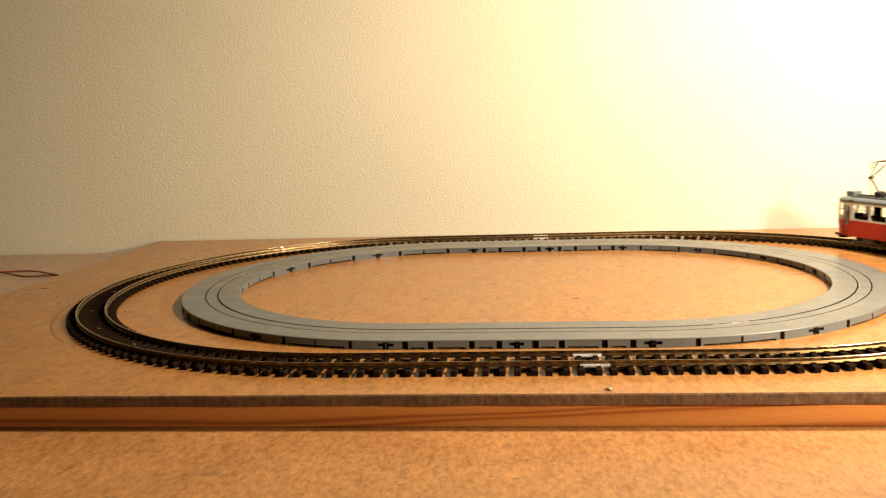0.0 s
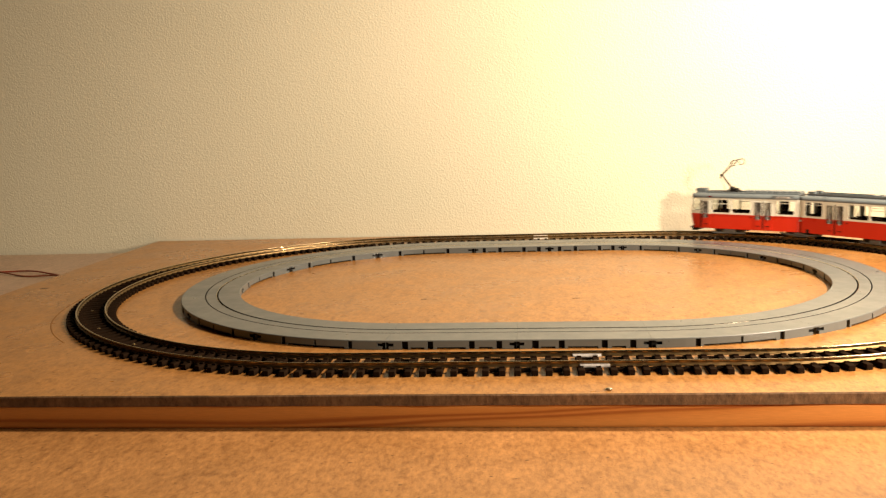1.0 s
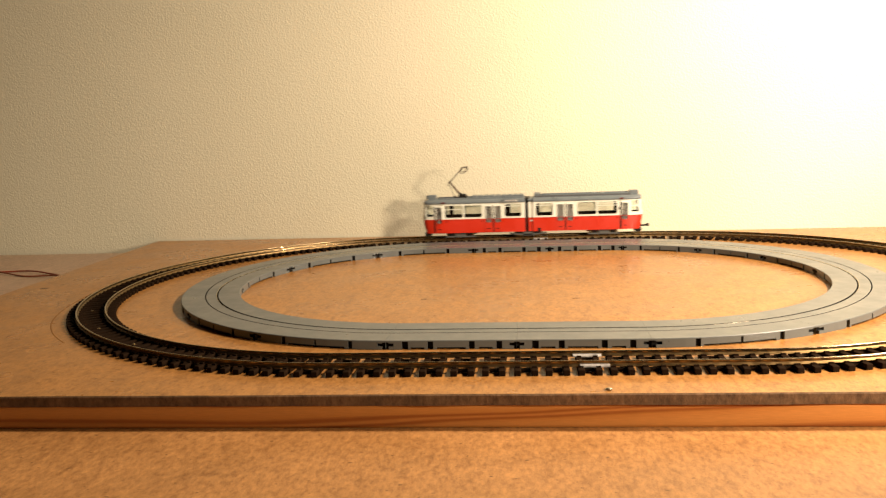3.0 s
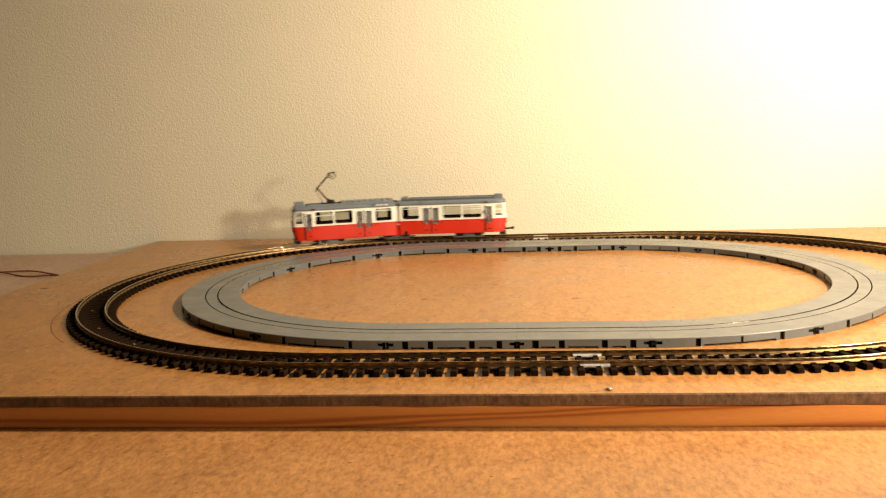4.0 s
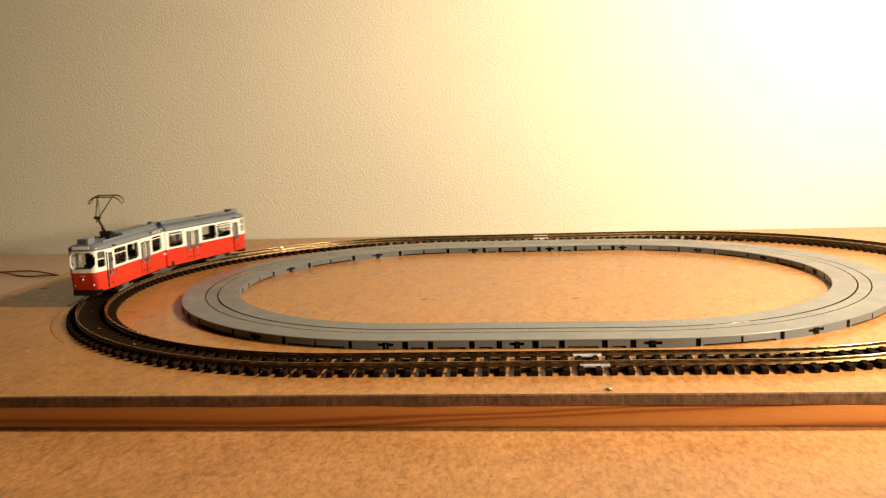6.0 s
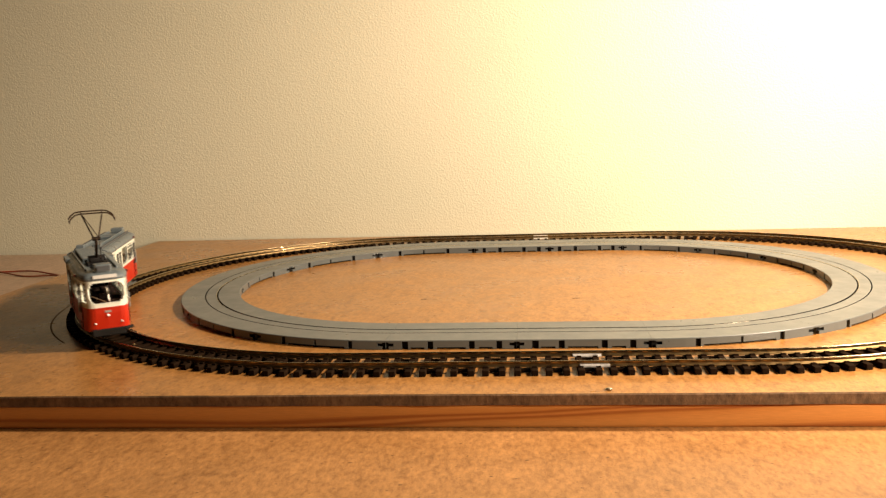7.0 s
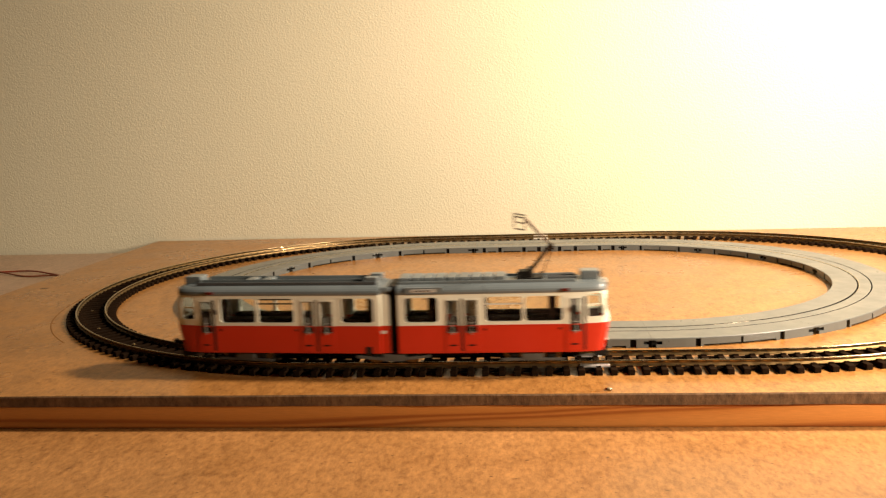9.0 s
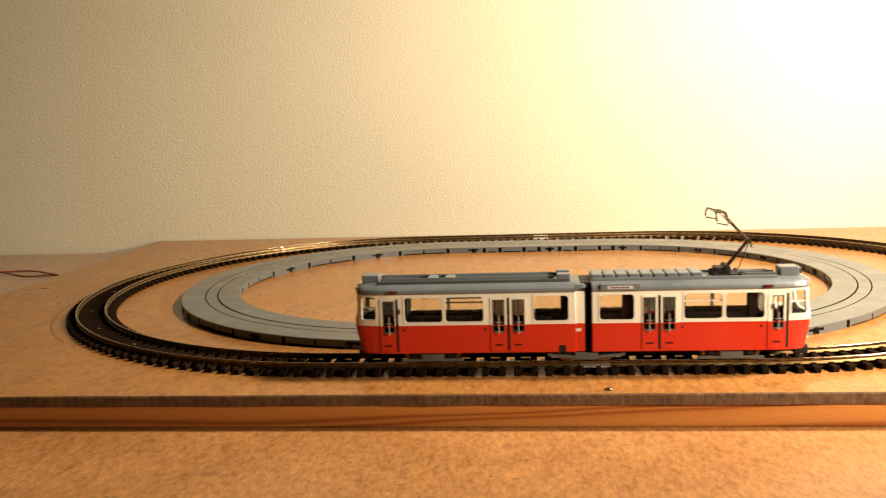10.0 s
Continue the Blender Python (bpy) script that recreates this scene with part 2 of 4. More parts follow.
def baseboard():
    t = empty("layout_board")
    x0, x1 = -0.4000, 0.47
    fl, fr = (x0, board_front(x0)), (x1, board_front(x1))
    br, bl = (x1, board_back(x1)), (x0 - 0.002, board_back(x0))
    def rows(a, b, n):
        return [(a[0] + (b[0] - a[0]) * i / n, a[1] + (b[1] - a[1]) * i / n) for i in range(n)]
    ring = rows(fl, fr, 40) + rows(fr, br, 20) + rows(br, bl, 20) + rows(bl, fl, 20)
    rnd = random.Random(3)
    bm = bmesh.new()
    def jit(p, k):
        return (p[0] + rnd.uniform(-k, k), p[1] + rnd.uniform(-k, k))
    r2 = [jit(p, 0.00025) for p in ring]
    low = [(x, y, ZB - 0.0050) for x, y in [jit(p, 0.0004) for p in ring]]
    mid = [(x, y, ZB - 0.0006) for x, y in r2]
    top = []
    for (x, y) in r2:
        d = Vector((0.03 - x, 0 - y)).normalized() * 0.0006
        top.append((x + d.x, y + d.y, ZB))
    sweep(bm, [low, mid, top], closed=False, caps=True)
    bm.normal_update()
    for f in bm.faces:
        c = f.calc_center_median()
        f.material_index = 0 if (abs(f.normal.z) > 0.95) else 1
    part("panel", bm, [BOARD, EDGE], t, "thin brown fibreboard with sawn edges")
    # pine battens below the panel
    fy = board_front(0) + 0.0006
    part("batten", box(bmesh.new(), x0 + 0.0015, x1 - 0.001, fy, fy + 0.022, ZT, ZB - 0.0050, 0.0012), PINE, t, "orange pine batten with dark grain")
    by = board_back(x1) - 0.004
    part("batten", box(bmesh.new(), x0 + 0.0015, x1 - 0.001, by - 0.022, by, ZT, ZB - 0.0050, 0.0006), PINE, t)
    for x in (x0 + 0.0015, x1 - 0.0225):
        part("batten", box(bmesh.new(), x, x + 0.021, fy + 0.0225, by - 0.0225, ZT, ZB - 0.0050, 0.0006), PINE, t)
    tagged(t, "brown fibreboard panel on a pine batten frame", "board")


# ---- the grey slotted roadway ----
GC = 0.16


def road_point(q, r):
    """Point of the roadway oval at arc length q of its middle line, at radius r."""
    arc = math.pi * GC
    q %= 4 * GA + 2 * arc
    if q < 2 * GA:
        return (-GA + q, -r)
    q -= 2 * GA
    if q < arc:
        a = q / GC - math.pi / 2
        return (GA + r * math.cos(a), r * math.sin(a))
    q -= arc
    if q < 2 * GA:
        return (GA - q, r)
    q -= 2 * GA
    a = q / GC + math.pi / 2
    return (-GA + r * math.cos(a), r * math.sin(a))


def road_q(kind, v):
    arc = math.pi * GC
    return {"near": v + GA, "right": 2 * GA + GC * (radians(v) + math.pi / 2), "far": 2 * GA + arc + GA - v,
            "left": 4 * GA + arc + GC * (radians(v) - math.pi / 2)}[kind]


def road_piece(q0, q1, curved, parent):
    """One moulded piece: top with two slots, sides with openings, their inner shade painted black."""
    h0, h1 = ZB + 0.00005, GZ
    n = max(2, int((q1 - q0) / 0.007))
    gap = 0.00005
    qs = [q0 + gap + (q1 - q0 - 2 * gap) * i / n for i in range(n + 1)]
    d = 0.0016
    prof = [(GO - 0.0003, h1), (GROOVES[0] + 0.0004, h1), (GROOVES[0] + 0.0004, h1 - d), (GROOVES[0] - 0.0004, h1 - d), (GROOVES[0] - 0.0004, h1),
            (GROOVES[1] + 0.0007, h1), (GROOVES[1] + 0.0007, h1 - d), (GROOVES[1] - 0.0007, h1 - d), (GROOVES[1] - 0.0007, h1), (GI + 0.0003, h1),
            (GI + 0.0003, h1 - 0.0005), (GI + 0.0020, h1 - 0.0005), (GI + 0.0020, h1 - 0.0028), (GO - 0.0020, h1 - 0.0028), (GO - 0.0020, h1 - 0.0005), (GO - 0.0003, h1 - 0.0005)]
    bm = bmesh.new()
    rings = [[(*road_point(q, r), z) for r, z in prof] for q in qs]
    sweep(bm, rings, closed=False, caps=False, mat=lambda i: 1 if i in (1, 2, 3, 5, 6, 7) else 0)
    for ring in (rings[0], rings[-1]):
        bm.faces.new([bm.verts.new(p) for p in ring])
    top = part("road_segment", bm, [GREY, SLOT_SHADE], parent)
    bm = bmesh.new()
    # metal strip added along the inner slot so that its edge glints
    strip = [(GROOVES[1] + 0.0007, h1 + 0.0001), (GROOVES[1] + 0.0007, h1 - 0.0010), (GROOVES[1] + 0.0003, h1 - 0.0010), (GROOVES[1] + 0.0003, h1 - 0.0001)]
    sweep(bm, [[(*road_point(q, rr), z) for rr, z in strip] for q in qs], closed=False, caps=True)
    part("glint_strip", bm, STRIP, top, "thin metal strip added in the slot for its glint")
    # sides
    L = q1 - q0
    full = (h0 - 1, h1 - 0.0006)
    z_low = (h0 - 1, h0 + 0.0011)
    if curved:
        cuts = [(.24, .27, *full), (.285, .72, *z_low), (.50, .515, h0 - 1, h1 - 0.0010), (.745, .775, *full)]
    else:
        cuts = [(.115, .165, *full), (.18, .29, *z_low), (.315, .36, *full), (.385, .61, *z_low), (.635, .68, *full), (.71, .815, *z_low), (.845, .89, *full)]
    m = (h0 + h1) / 2
    cuts += [(0, .056, m - 0.0008, m + 0.0009), (.944, 1, m - 0.0008, m + 0.0009), (0, .022, h0 - 1, m + 0.0014), (.978, 1, h0 - 1, m + 0.0014)]
    zs = sorted({h0, h1 - 0.0003, *[z for c in cuts for z in c[2:] if h0 < z < h1]})
    us = sorted({0.0, 1.0, *[u for c in cuts for u in c[:2]], *[i / n for i in range(1, n)]})
    for r, s in ((GO, -1), (GI, 1)):
        bm = bmesh.new()
        def P(u, z, dd):
            return (*road_point(q0 + gap + (L - 2 * gap) * u, r + s * dd), z)
        def is_cut(u, z):
            return any(a < u < b and c < z < e for a, b, c, e in cuts)
        for ua, ub in zip(us, us[1:]):
            um = (ua + ub) / 2
            for za, zb in zip(zs, zs[1:]):
                zm = (za + zb) / 2
                # backing of each opening is coloured black in place of shade
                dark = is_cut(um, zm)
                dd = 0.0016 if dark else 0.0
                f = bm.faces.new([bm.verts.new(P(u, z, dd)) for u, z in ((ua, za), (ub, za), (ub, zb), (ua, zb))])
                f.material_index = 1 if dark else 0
                if dark:
                    for (u1, z1), (u2, z2), (u3, z3) in (((ua, za), (ua, zb), (ua - 1e-4, zm)), ((ub, za), (ub, zb), (ub + 1e-4, zm)), ((ua, zb), (ub, zb), (um, zb + 1e-5)), ((ua, za), (ub, za), (um, za - 1e-5))):
                        if not is_cut(u3, z3):
                            bm.faces.new([bm.verts.new(p) for p in (P(u1, z1, 0), P(u2, z2, 0), P(u2, z2, dd), P(u1, z1, dd))])
            bm.faces.new([bm.verts.new(p) for p in (P(ua, h1 - 0.0003, 0), P(ub, h1 - 0.0003, 0), P(ub, h1, 0.0003), P(ua, h1, 0.0003))])
        part("side_wall", bm, [GREY, SLOT_SHADE], top)


def roadway():
    t = empty("slotted_roadway")
    joints = [("near", -0.0700), ("near", -0.0024), ("near", 0.0653), ("right", -60.2), ("right", -29), ("right", 5), ("right", 31.3), ("right", 56),
              ("far", 0.0850), ("far", 0.0194), ("far", -0.0470), ("left", 118.7), ("left", 155), ("left", 190.9), ("left", 216), ("left", 241.8)]
    total = 4 * GA + 2 * math.pi * GC
    names = sorted(((road_q(*j), j) for j in joints), key=lambda a: a[0])
    for i, (q, j) in enumerate(names):
        q1 = names[i + 1][0] if i + 1 < len(names) else names[0][0] + total
        nxt = names[(i + 1) % len(names)][1]
        road_piece(q, q1, not (j[0] == nxt[0] and j[0] in ("near", "far")), t)
    t.matrix_basis = Matrix.Translation((GX, GY, 0)) @ Matrix.Rotation(GTURN, 4, "Z")
    tagged(t, "oval of grey plastic slotted road pieces on the board", "toy road")


# ---- the railway track ----
def track_point(u, r=0.0):
    """Point and travel angle at arc length u along the middle line, r metres outward."""
    arc = math.pi * TR
    u %= 4 * TA + 2 * arc
    if u < 2 * TA:
        return Vector((TA - u, TR + r, 0)), math.pi
    u -= 2 * TA
    if u < arc:
        a = u / TR
        return Vector((-TA - (TR + r) * math.sin(a), (TR + r) * math.cos(a), 0)), math.pi + a
    u -= arc
    if u < 2 * TA:
        return Vector((-TA + u, -TR - r, 0)), 0.0
    u -= 2 * TA
    a = u / TR
    return Vector((TA + (TR + r) * math.sin(a), -(TR + r) * math.cos(a), 0)), a


TRACK_LENGTH = 4 * TA + 2 * math.pi * TR


def railway_track():
    t = empty("model_railway_track")
    zs = ZB + 0.0027
    # rails: foot, web and head, laid in four lengths
    prof = [(-0.0011, 0), (0.0011, 0), (0.0011, 0.0004), (0.00035, 0.0007), (0.00035, 0.0018), (0.00052, 0.0020), (0.00052, 0.0025), (0.00042, 0.0027), (0.0002, 0.0028),
            (-0.0002, 0.0028), (-0.00042, 0.0027), (-0.00052, 0.0025), (-0.00052, 0.0020), (-0.00035, 0.0018), (-0.00035, 0.0007), (-0.0011, 0.0004)]
    k = len(prof)
    cuts = [0.0895, 2 * TA + math.pi * TR / 2, 2 * TA + math.pi * TR + 0.1185, 4 * TA + 1.5 * math.pi * TR, TRACK_LENGTH + 0.0895]
    for side in (-1, 1):
        for a, b in zip(cuts, cuts[1:]):
            bm = bmesh.new()
            n = 70
            rings = []
            for i in range(n + 1):
                u = a + 0.00005 + (b - a - 0.0001) * i / n
                rings.append([(*track_point(u, side * 0.0086 + y)[0].xy, zs + z) for y, z in prof])
            sweep(bm, rings, closed=False, mat=lambda i: 0 if i in (5, 6, 7, 8, 9, 10, 11) else 1)
            part("rail", bm, [RAIL, RAILSIDE], t, smooth=True)
    # sleepers
    bm = box(bmesh.new(), -0.00155, 0.00155, -0.0148, 0.0148, 0.0, 0.0027, 0.00035)
    for y in (-0.0086, 0.0086):
        for s in (-1, 1):
            box(bm, -0.0011, 0.0011, y + s * 0.0016 - 0.0006, y + s * 0.0016 + 0.0006, 0.0026, 0.0034)
    me = mesh_of("sleeper", bm, SLEEPER)
    n = 234
    rnd = random.Random(5)
    for i in range(n):
        u = (i + 0.5) * TRACK_LENGTH / n + (0.00022 if i % 2 else -0.00022) + rnd.uniform(-0.00012, 0.00012)
        p, a = track_point(u)
        shared("sleeper", me, t, Matrix.Translation((p.x, p.y, ZB)) @ Matrix.Rotation(a + rnd.uniform(-0.012, 0.012), 4, "Z"))
    bm = bmesh.new()
    for i in range(0, n, 2):
        for r in (-0.0086, 0.0086):
            p, a = track_point((i + 1.0) * TRACK_LENGTH / n, r)
            m = Matrix.Translation((p.x, p.y, ZB)) @ Matrix.Rotation(a, 4, "Z")
            vs = bmesh.ops.create_cube(bm, size=1.0)["verts"]
            for v in vs:
                v.co = m @ Vector((v.co.x * 0.0044, v.co.y * 0.0024, 0.0011 + v.co.z * 0.0014))
    tagged(part("sleeper_web", bm, SLEEPER, t), kind="stuff")
    # rail joiners: folded bright plates
    for u in (0.0895, 2 * TA + math.pi * TR + 0.1185):
        for r, off in ((-0.0086, -0.0012 if u > 0.5 else 0.0), (0.0086, 0.0012 if u > 0.5 else 0.0)):
            bm = bmesh.new()
            rings = []
            for i in range(5):
                uu = u + off - 0.0068 + 0.0136 * i / 4
                rings.append([(*track_point(uu, r + y)[0].xy, zs + z) for y, z in ((-0.0015, -0.0002), (0.0015, -0.0002), (0.0022, 0.0001), (0.0020, 0.0006), (0.0008, 0.0013), (-0.0008, 0.0013), (-0.0020, 0.0006), (-0.0022, 0.0001))])
            sweep(bm, rings, closed=False, caps=True)
            part("rail_joiner", bm, TIN, t, "bright steel rail joiner")
    # track nails on the curve
    for u in (0.545, 0.612, 0.669, 0.723, 0.778):
        p, a = track_point(u)
        bm = bmesh.new()
        bmesh.ops.create_uvsphere(bm, u_segments=10, v_segments=6, radius=0.0011, matrix=Matrix.Translation((p.x, p.y, ZB + 0.0026)) @ Matrix.Diagonal((1, 1, 0.4, 1)))
        part("track_nail", bm, RAILSIDE, t, "small dull nail head")
    tagged(t, "oval model railway track with brown sleepers on the board", "railway track")


def small_things():
    # a thin pale board lies on the table beside the layout
    def back(x):
        return WALL_Y + math.tan(WALL_TURN) * x - 0.005
    bm = bmesh.new()
    pts = [(-1.15, -0.07), (-0.412, -0.07), (-0.412, back(-0.412)), (-1.15, back(-1.15))]
    sweep(bm, [[(x, y, ZT) for x, y in pts], [(x, y, ZT + 0.0036) for x, y in pts]], closed=False, caps=True)
    tagged(part("thin_board", bm, PALE), "pale beige thin board lying on the table", "board")
    # pair of twisted wires on the table
    rnd = random.Random(8)
    for k, (mat, pts) in enumerate(((WIRE, [(-0.75, 0.187), (-0.60, 0.172), (-0.525, 0.161), (-0.493, 0.158), (-0.445, 0.140), (-0.413, 0.122)]), (WIREB, [(-0.75, 0.179), (-0.60, 0.165), (-0.514, 0.152), (-0.471, 0.135), (-0.441, 0.127), (-0.413, 0.114)]))):
        fine = []
        for a, b in zip(pts, pts[1:]):
            for i in range(12):
                f = i / 12
                fine.append((a[0] + (b[0] - a[0]) * f, a[1] + (b[1] - a[1]) * f + 0.0022 * math.sin(62 * (a[0] + (b[0] - a[0]) * f) + k * 2.4), ZT + 0.0050 + 0.0006 * math.sin(90 * (a[0] + (b[0] - a[0]) * f) + k * 3.0)))
        fine.append((*pts[-1], ZT + 0.0050))
        bm = bmesh.new()
        rings = []
        for i, p in enumerate(fine):
            d = Vector(fine[min(i + 1, len(fine) - 1)]) - Vector(fine[max(i - 1, 0)])
            nrm = Vector((-d.y, d.x, 0)).normalized()
            rings.append([Vector(p) + nrm * 0.0008 * math.cos(j * math.pi / 4) + Vector((0, 0, 0.0008 * math.sin(j * math.pi / 4))) for j in range(8)])
        sweep(bm, rings, closed=False, caps=True)
        tagged(part("wire", bm, mat, smooth=True), "thin insulated wire lying on the pale board", "wire", "loose wires")
    # a crumpled metal chip by the board's edge
    bm = bmesh.new()
    bmesh.ops.create_icosphere(bm, subdivisions=2, radius=0.0013)
    for v in bm.verts:
        v.co = Vector((v.co.x * 1.3, v.co.y * 0.9, max(-0.0004, v.co.z * 0.35))) * (1 + rnd.uniform(-0.2, 0.2))
    ob = part("metal_chip", bm, STRIP)
    ob.location = (0.0268, -0.2470, ZB + 0.0006)
    tagged(ob, "tiny crumpled bright metal chip on the board", "debris")
    # resin spots in the panel
    for x, y, r in ((-0.3802, 0.0116, 0.0034), (-0.0758, -0.0523, 0.0022), (0.0247, -0.0568, 0.0019), (-0.345, 0.2685, 0.002), (-0.3, -0.03, 0.0012)):
        bm = bmesh.new()
        ring = [(x + r * (1 + rnd.uniform(-.3, .3)) * math.cos(a), y + r * 0.55 * (1 + rnd.uniform(-.3, .3)) * math.sin(a)) for a in [i * math.pi / 7 for i in range(14)]]
        sweep(bm, [[(*p, ZB - 0.0005) for p in ring], [(*p, ZB + 0.0001) for p in ring]], closed=False, caps=True)
        tagged(part("resin_spot", bm, SPOT), "small dark resin spot in the fibreboard", "stain", "resin spots")
    # pencil arc beside the bend
    bm = bmesh.new()
    rings = []
    for i in range(25):
        a = radians(152 + 70 * i / 24)
        rr = 0.2335 + 0.0015 * math.sin(i * 0.4)
        rings.append([(-TA + (rr + y) * math.cos(a), (rr + y) * math.sin(a), ZB + z) for y, z in ((-0.0005, 0.00002), (0.0005, 0.00002), (0.0, 0.00012))])
    sweep(bm, rings, closed=False, caps=True)
    tagged(part("pencil_line", bm, PENCIL), "faint curved pencil line on the board", "marking")


# ---- the articulated tram ----
MM = 0.001
LX = 1.018                              # length of the car bodies against the plan below
PF, PM, PR = 0.169 * LX, 0.1055 * LX, 0.036 * LX      # bogie centres, from the rear end
Z_SKIRT, Z_BELT, Z_EAVE = 0.0052, 0.0183, 0.0331


class Shell:
    """The plan of one car, from its joint round the nose and back; n runs from the joint to the nose."""

    def __init__(self, start, nose, sign):
        self.sign, self.nose = sign, nose
        half = [(n * MM * LX, w * MM) for n, w in start]
        half += [((nose - e) * MM * LX, w * MM) for e, w in ((17, 12.5), (12, 12.1), (8, 11.5), (5, 10.9), (3, 10.3), (1.6, 9.4), (0.7, 8.2), (0.2, 6.5))]
        pts = [(n, -w) for n, w in half] + [(nose * MM * LX, 0)] + [(n, w) for n, w in reversed(half)]
        self.pts = [Vector(p) for p in pts]
        self.cum = [0.0]
        for a, b in zip(self.pts, self.pts[1:]):
            self.cum.append(self.cum[-1] + (b - a).length)
        self.total = self.cum[-1]
        self.normals = []
        for i in range(len(self.pts)):
            a, b = self.pts[max(0, i - 1)], self.pts[min(len(self.pts) - 1, i + 1)]
            d = (b - a).normalized()
            if i == 0 or i == len(self.pts) - 1:
                d = Vector((1, 0)) if i == 0 else Vector((-1, 0))
            self.normals.append(Vector((-d.y, d.x)))
        self.half = len(half)

    def u(self, s, side):
        """Wall length at s metres from the tram's rear end; side -1 is the right-hand wall of a nose-forward car."""
        n = (s * LX - PM) * self.sign
        for i in range(self.half):
            if self.pts[i + 1].x >= n:
                f = (n - self.pts[i].x) / max(1e-9, self.pts[i + 1].x - self.pts[i].x)
                u = self.cum[i] + f * (self.cum[i + 1] - self.cum[i])
                break
        return u if side < 0 else self.total - u

    def __call__(self, u, z, d):
        u = min(max(u, 0.0), self.total)
        for i in range(len(self.cum) - 1):
            if u <= self.cum[i + 1] + 1e-12:
                break
        f = (u - self.cum[i]) / (self.cum[i + 1] - self.cum[i])
        p = self.pts[i].lerp(self.pts[i + 1], f)
        q = self.normals[i].lerp(self.normals[i + 1], f).normalized()
        p = p + q * d
        lean = max(0.0, (p.x - (self.nose - 9) * MM * LX) / (9 * MM))
        z0 = Z_BELT
        inset = 2.6 * ((z0 - z) / 0.013) ** 1.3 if z < z0 else 1.5 * (z - z0) / 0.015
        x = p.x - lean * inset * MM
        return Vector((x * self.sign, p.y * self.sign, z))


def panel(bm, shape, us, zs, holes, d0, d1, belt=Z_BELT):
    """A wall with thickness on a shell, with holes (u0, u1, z0, z1) right through; material 0 below the belt, 1 above."""
    us = sorted({round(u, 7) for u in us} | {round(u, 7) for h in holes for u in h[:2]})
    zs = sorted({round(z, 7) for z in zs} | {round(z, 7) for h in holes for z in h[2:]})
    def solid(i, j):
        if not (0 <= i < len(us) - 1 and 0 <= j < len(zs) - 1):
            return False
        u, z = (us[i] + us[i + 1]) / 2, (zs[j] + zs[j + 1]) / 2
        return not any(a < u < b and c < z < e for a, b, c, e in holes)
    grid = {}
    def V(i, j, k):
        if (i, j, k) not in grid:
            grid[i, j, k] = bm.verts.new(shape(us[i], zs[j], d0 if k == 0 else d1))
        return grid[i, j, k]
    for i in range(len(us) - 1):
        for j in range(len(zs) - 1):
            if not solid(i, j):
                continue
            mat = 0 if zs[j + 1] <= belt + 1e-6 else 1
            c = [(i, j), (i + 1, j), (i + 1, j + 1), (i, j + 1)]
            fs = [bm.faces.new([V(*p, 0) for p in c]), bm.faces.new([V(*p, 1) for p in reversed(c)])]
            for (a, b), (di, dj) in zip(zip(c, c[1:] + c[:1]), ((0, -1), (1, 0), (0, 1), (-1, 0))):
                if not solid(i + di, j + dj):
                    fs.append(bm.faces.new([V(*a, 0), V(*a, 1), V(*b, 1), V(*b, 0)]))
            for f in fs:
                f.material_index = mat


def ring(bm, shape, u0, u1, z0, z1, out, rad, d0, d1):
    """A frame with square outside and rounded inside round an opening."""
    inner, outer = [], []
    u0, u1 = min(u0, u1), max(u0, u1)
    for cu, cz, a0 in ((u1 - rad, z1 - rad, 0), (u0 + rad, z1 - rad, 90), (u0 + rad, z0 + rad, 180), (u1 - rad, z0 + rad, 270)):
        for k in range(5):
            a = radians(a0 + 22.5 * k)
            inner.append((cu + rad * math.cos(a), cz + rad * math.sin(a)))
            sx, sz = (1 if cu > (u0 + u1) / 2 else -1), (1 if cz > (z0 + z1) / 2 else -1)
            full = (rad + out)
            outer.append((cu + sx * full if abs(math.cos(a)) > 0.7 or k == 2 else cu + full * math.cos(a) / 0.93, cz + sz * full if abs(math.sin(a)) > 0.7 or k == 2 else cz + full * math.sin(a) / 0.93))
    rings = [[shape(u, z, d) for u, z in pts] for pts, d in ((outer, d1), (outer, d0), (inner, d0), (inner, d1))]
    vs = [[bm.verts.new(p) for p in r] for r in rings]
    m = len(inner)
    for a, b in zip(vs, vs[1:] + vs[:1]):
        for i in range(m):
            j = (i + 1) % m
            bm.faces.new((a[i], a[j], b[j], b[i]))


def slab(bm, shape, u0, u1, z0, z1, d0, d1, steps=1, mat=0):
    us = [u0 + (u1 - u0) * i / steps for i in range(steps + 1)]
    rings = [[shape(u, z, d) for z, d in ((z0, d0), (z1, d0), (z1, d1), (z0, d1))] for u in us]
    sweep(bm, rings, closed=False, caps=True, mat=lambda i: mat)


WINDOWS = {"front": ((111.6, 126.6), (148.3, 164.7), (166.1, 182.6)), "rear": ((24.0, 41.3), (42.7, 59.9), (82.5, 97.8))}
CABWIN = {"front": (194.0, 201.4), "rear": (3.6, 10.7)}
LEAVES = {"front": ((130.0, 137.0, 130.9, 135.7), (138.2, 145.6, 139.4, 144.2), (184.0, 191.8, 186.3, 190.5)),
          "rear": ((63.0, 70.5, 64.3, 69.1), (71.6, 79.2, 73.1, 78.0), (12.8, 20.0, 14.5, 19.2))}
GAPS = {"front": (137.0, 191.8), "rear": (70.5, 20.0)}


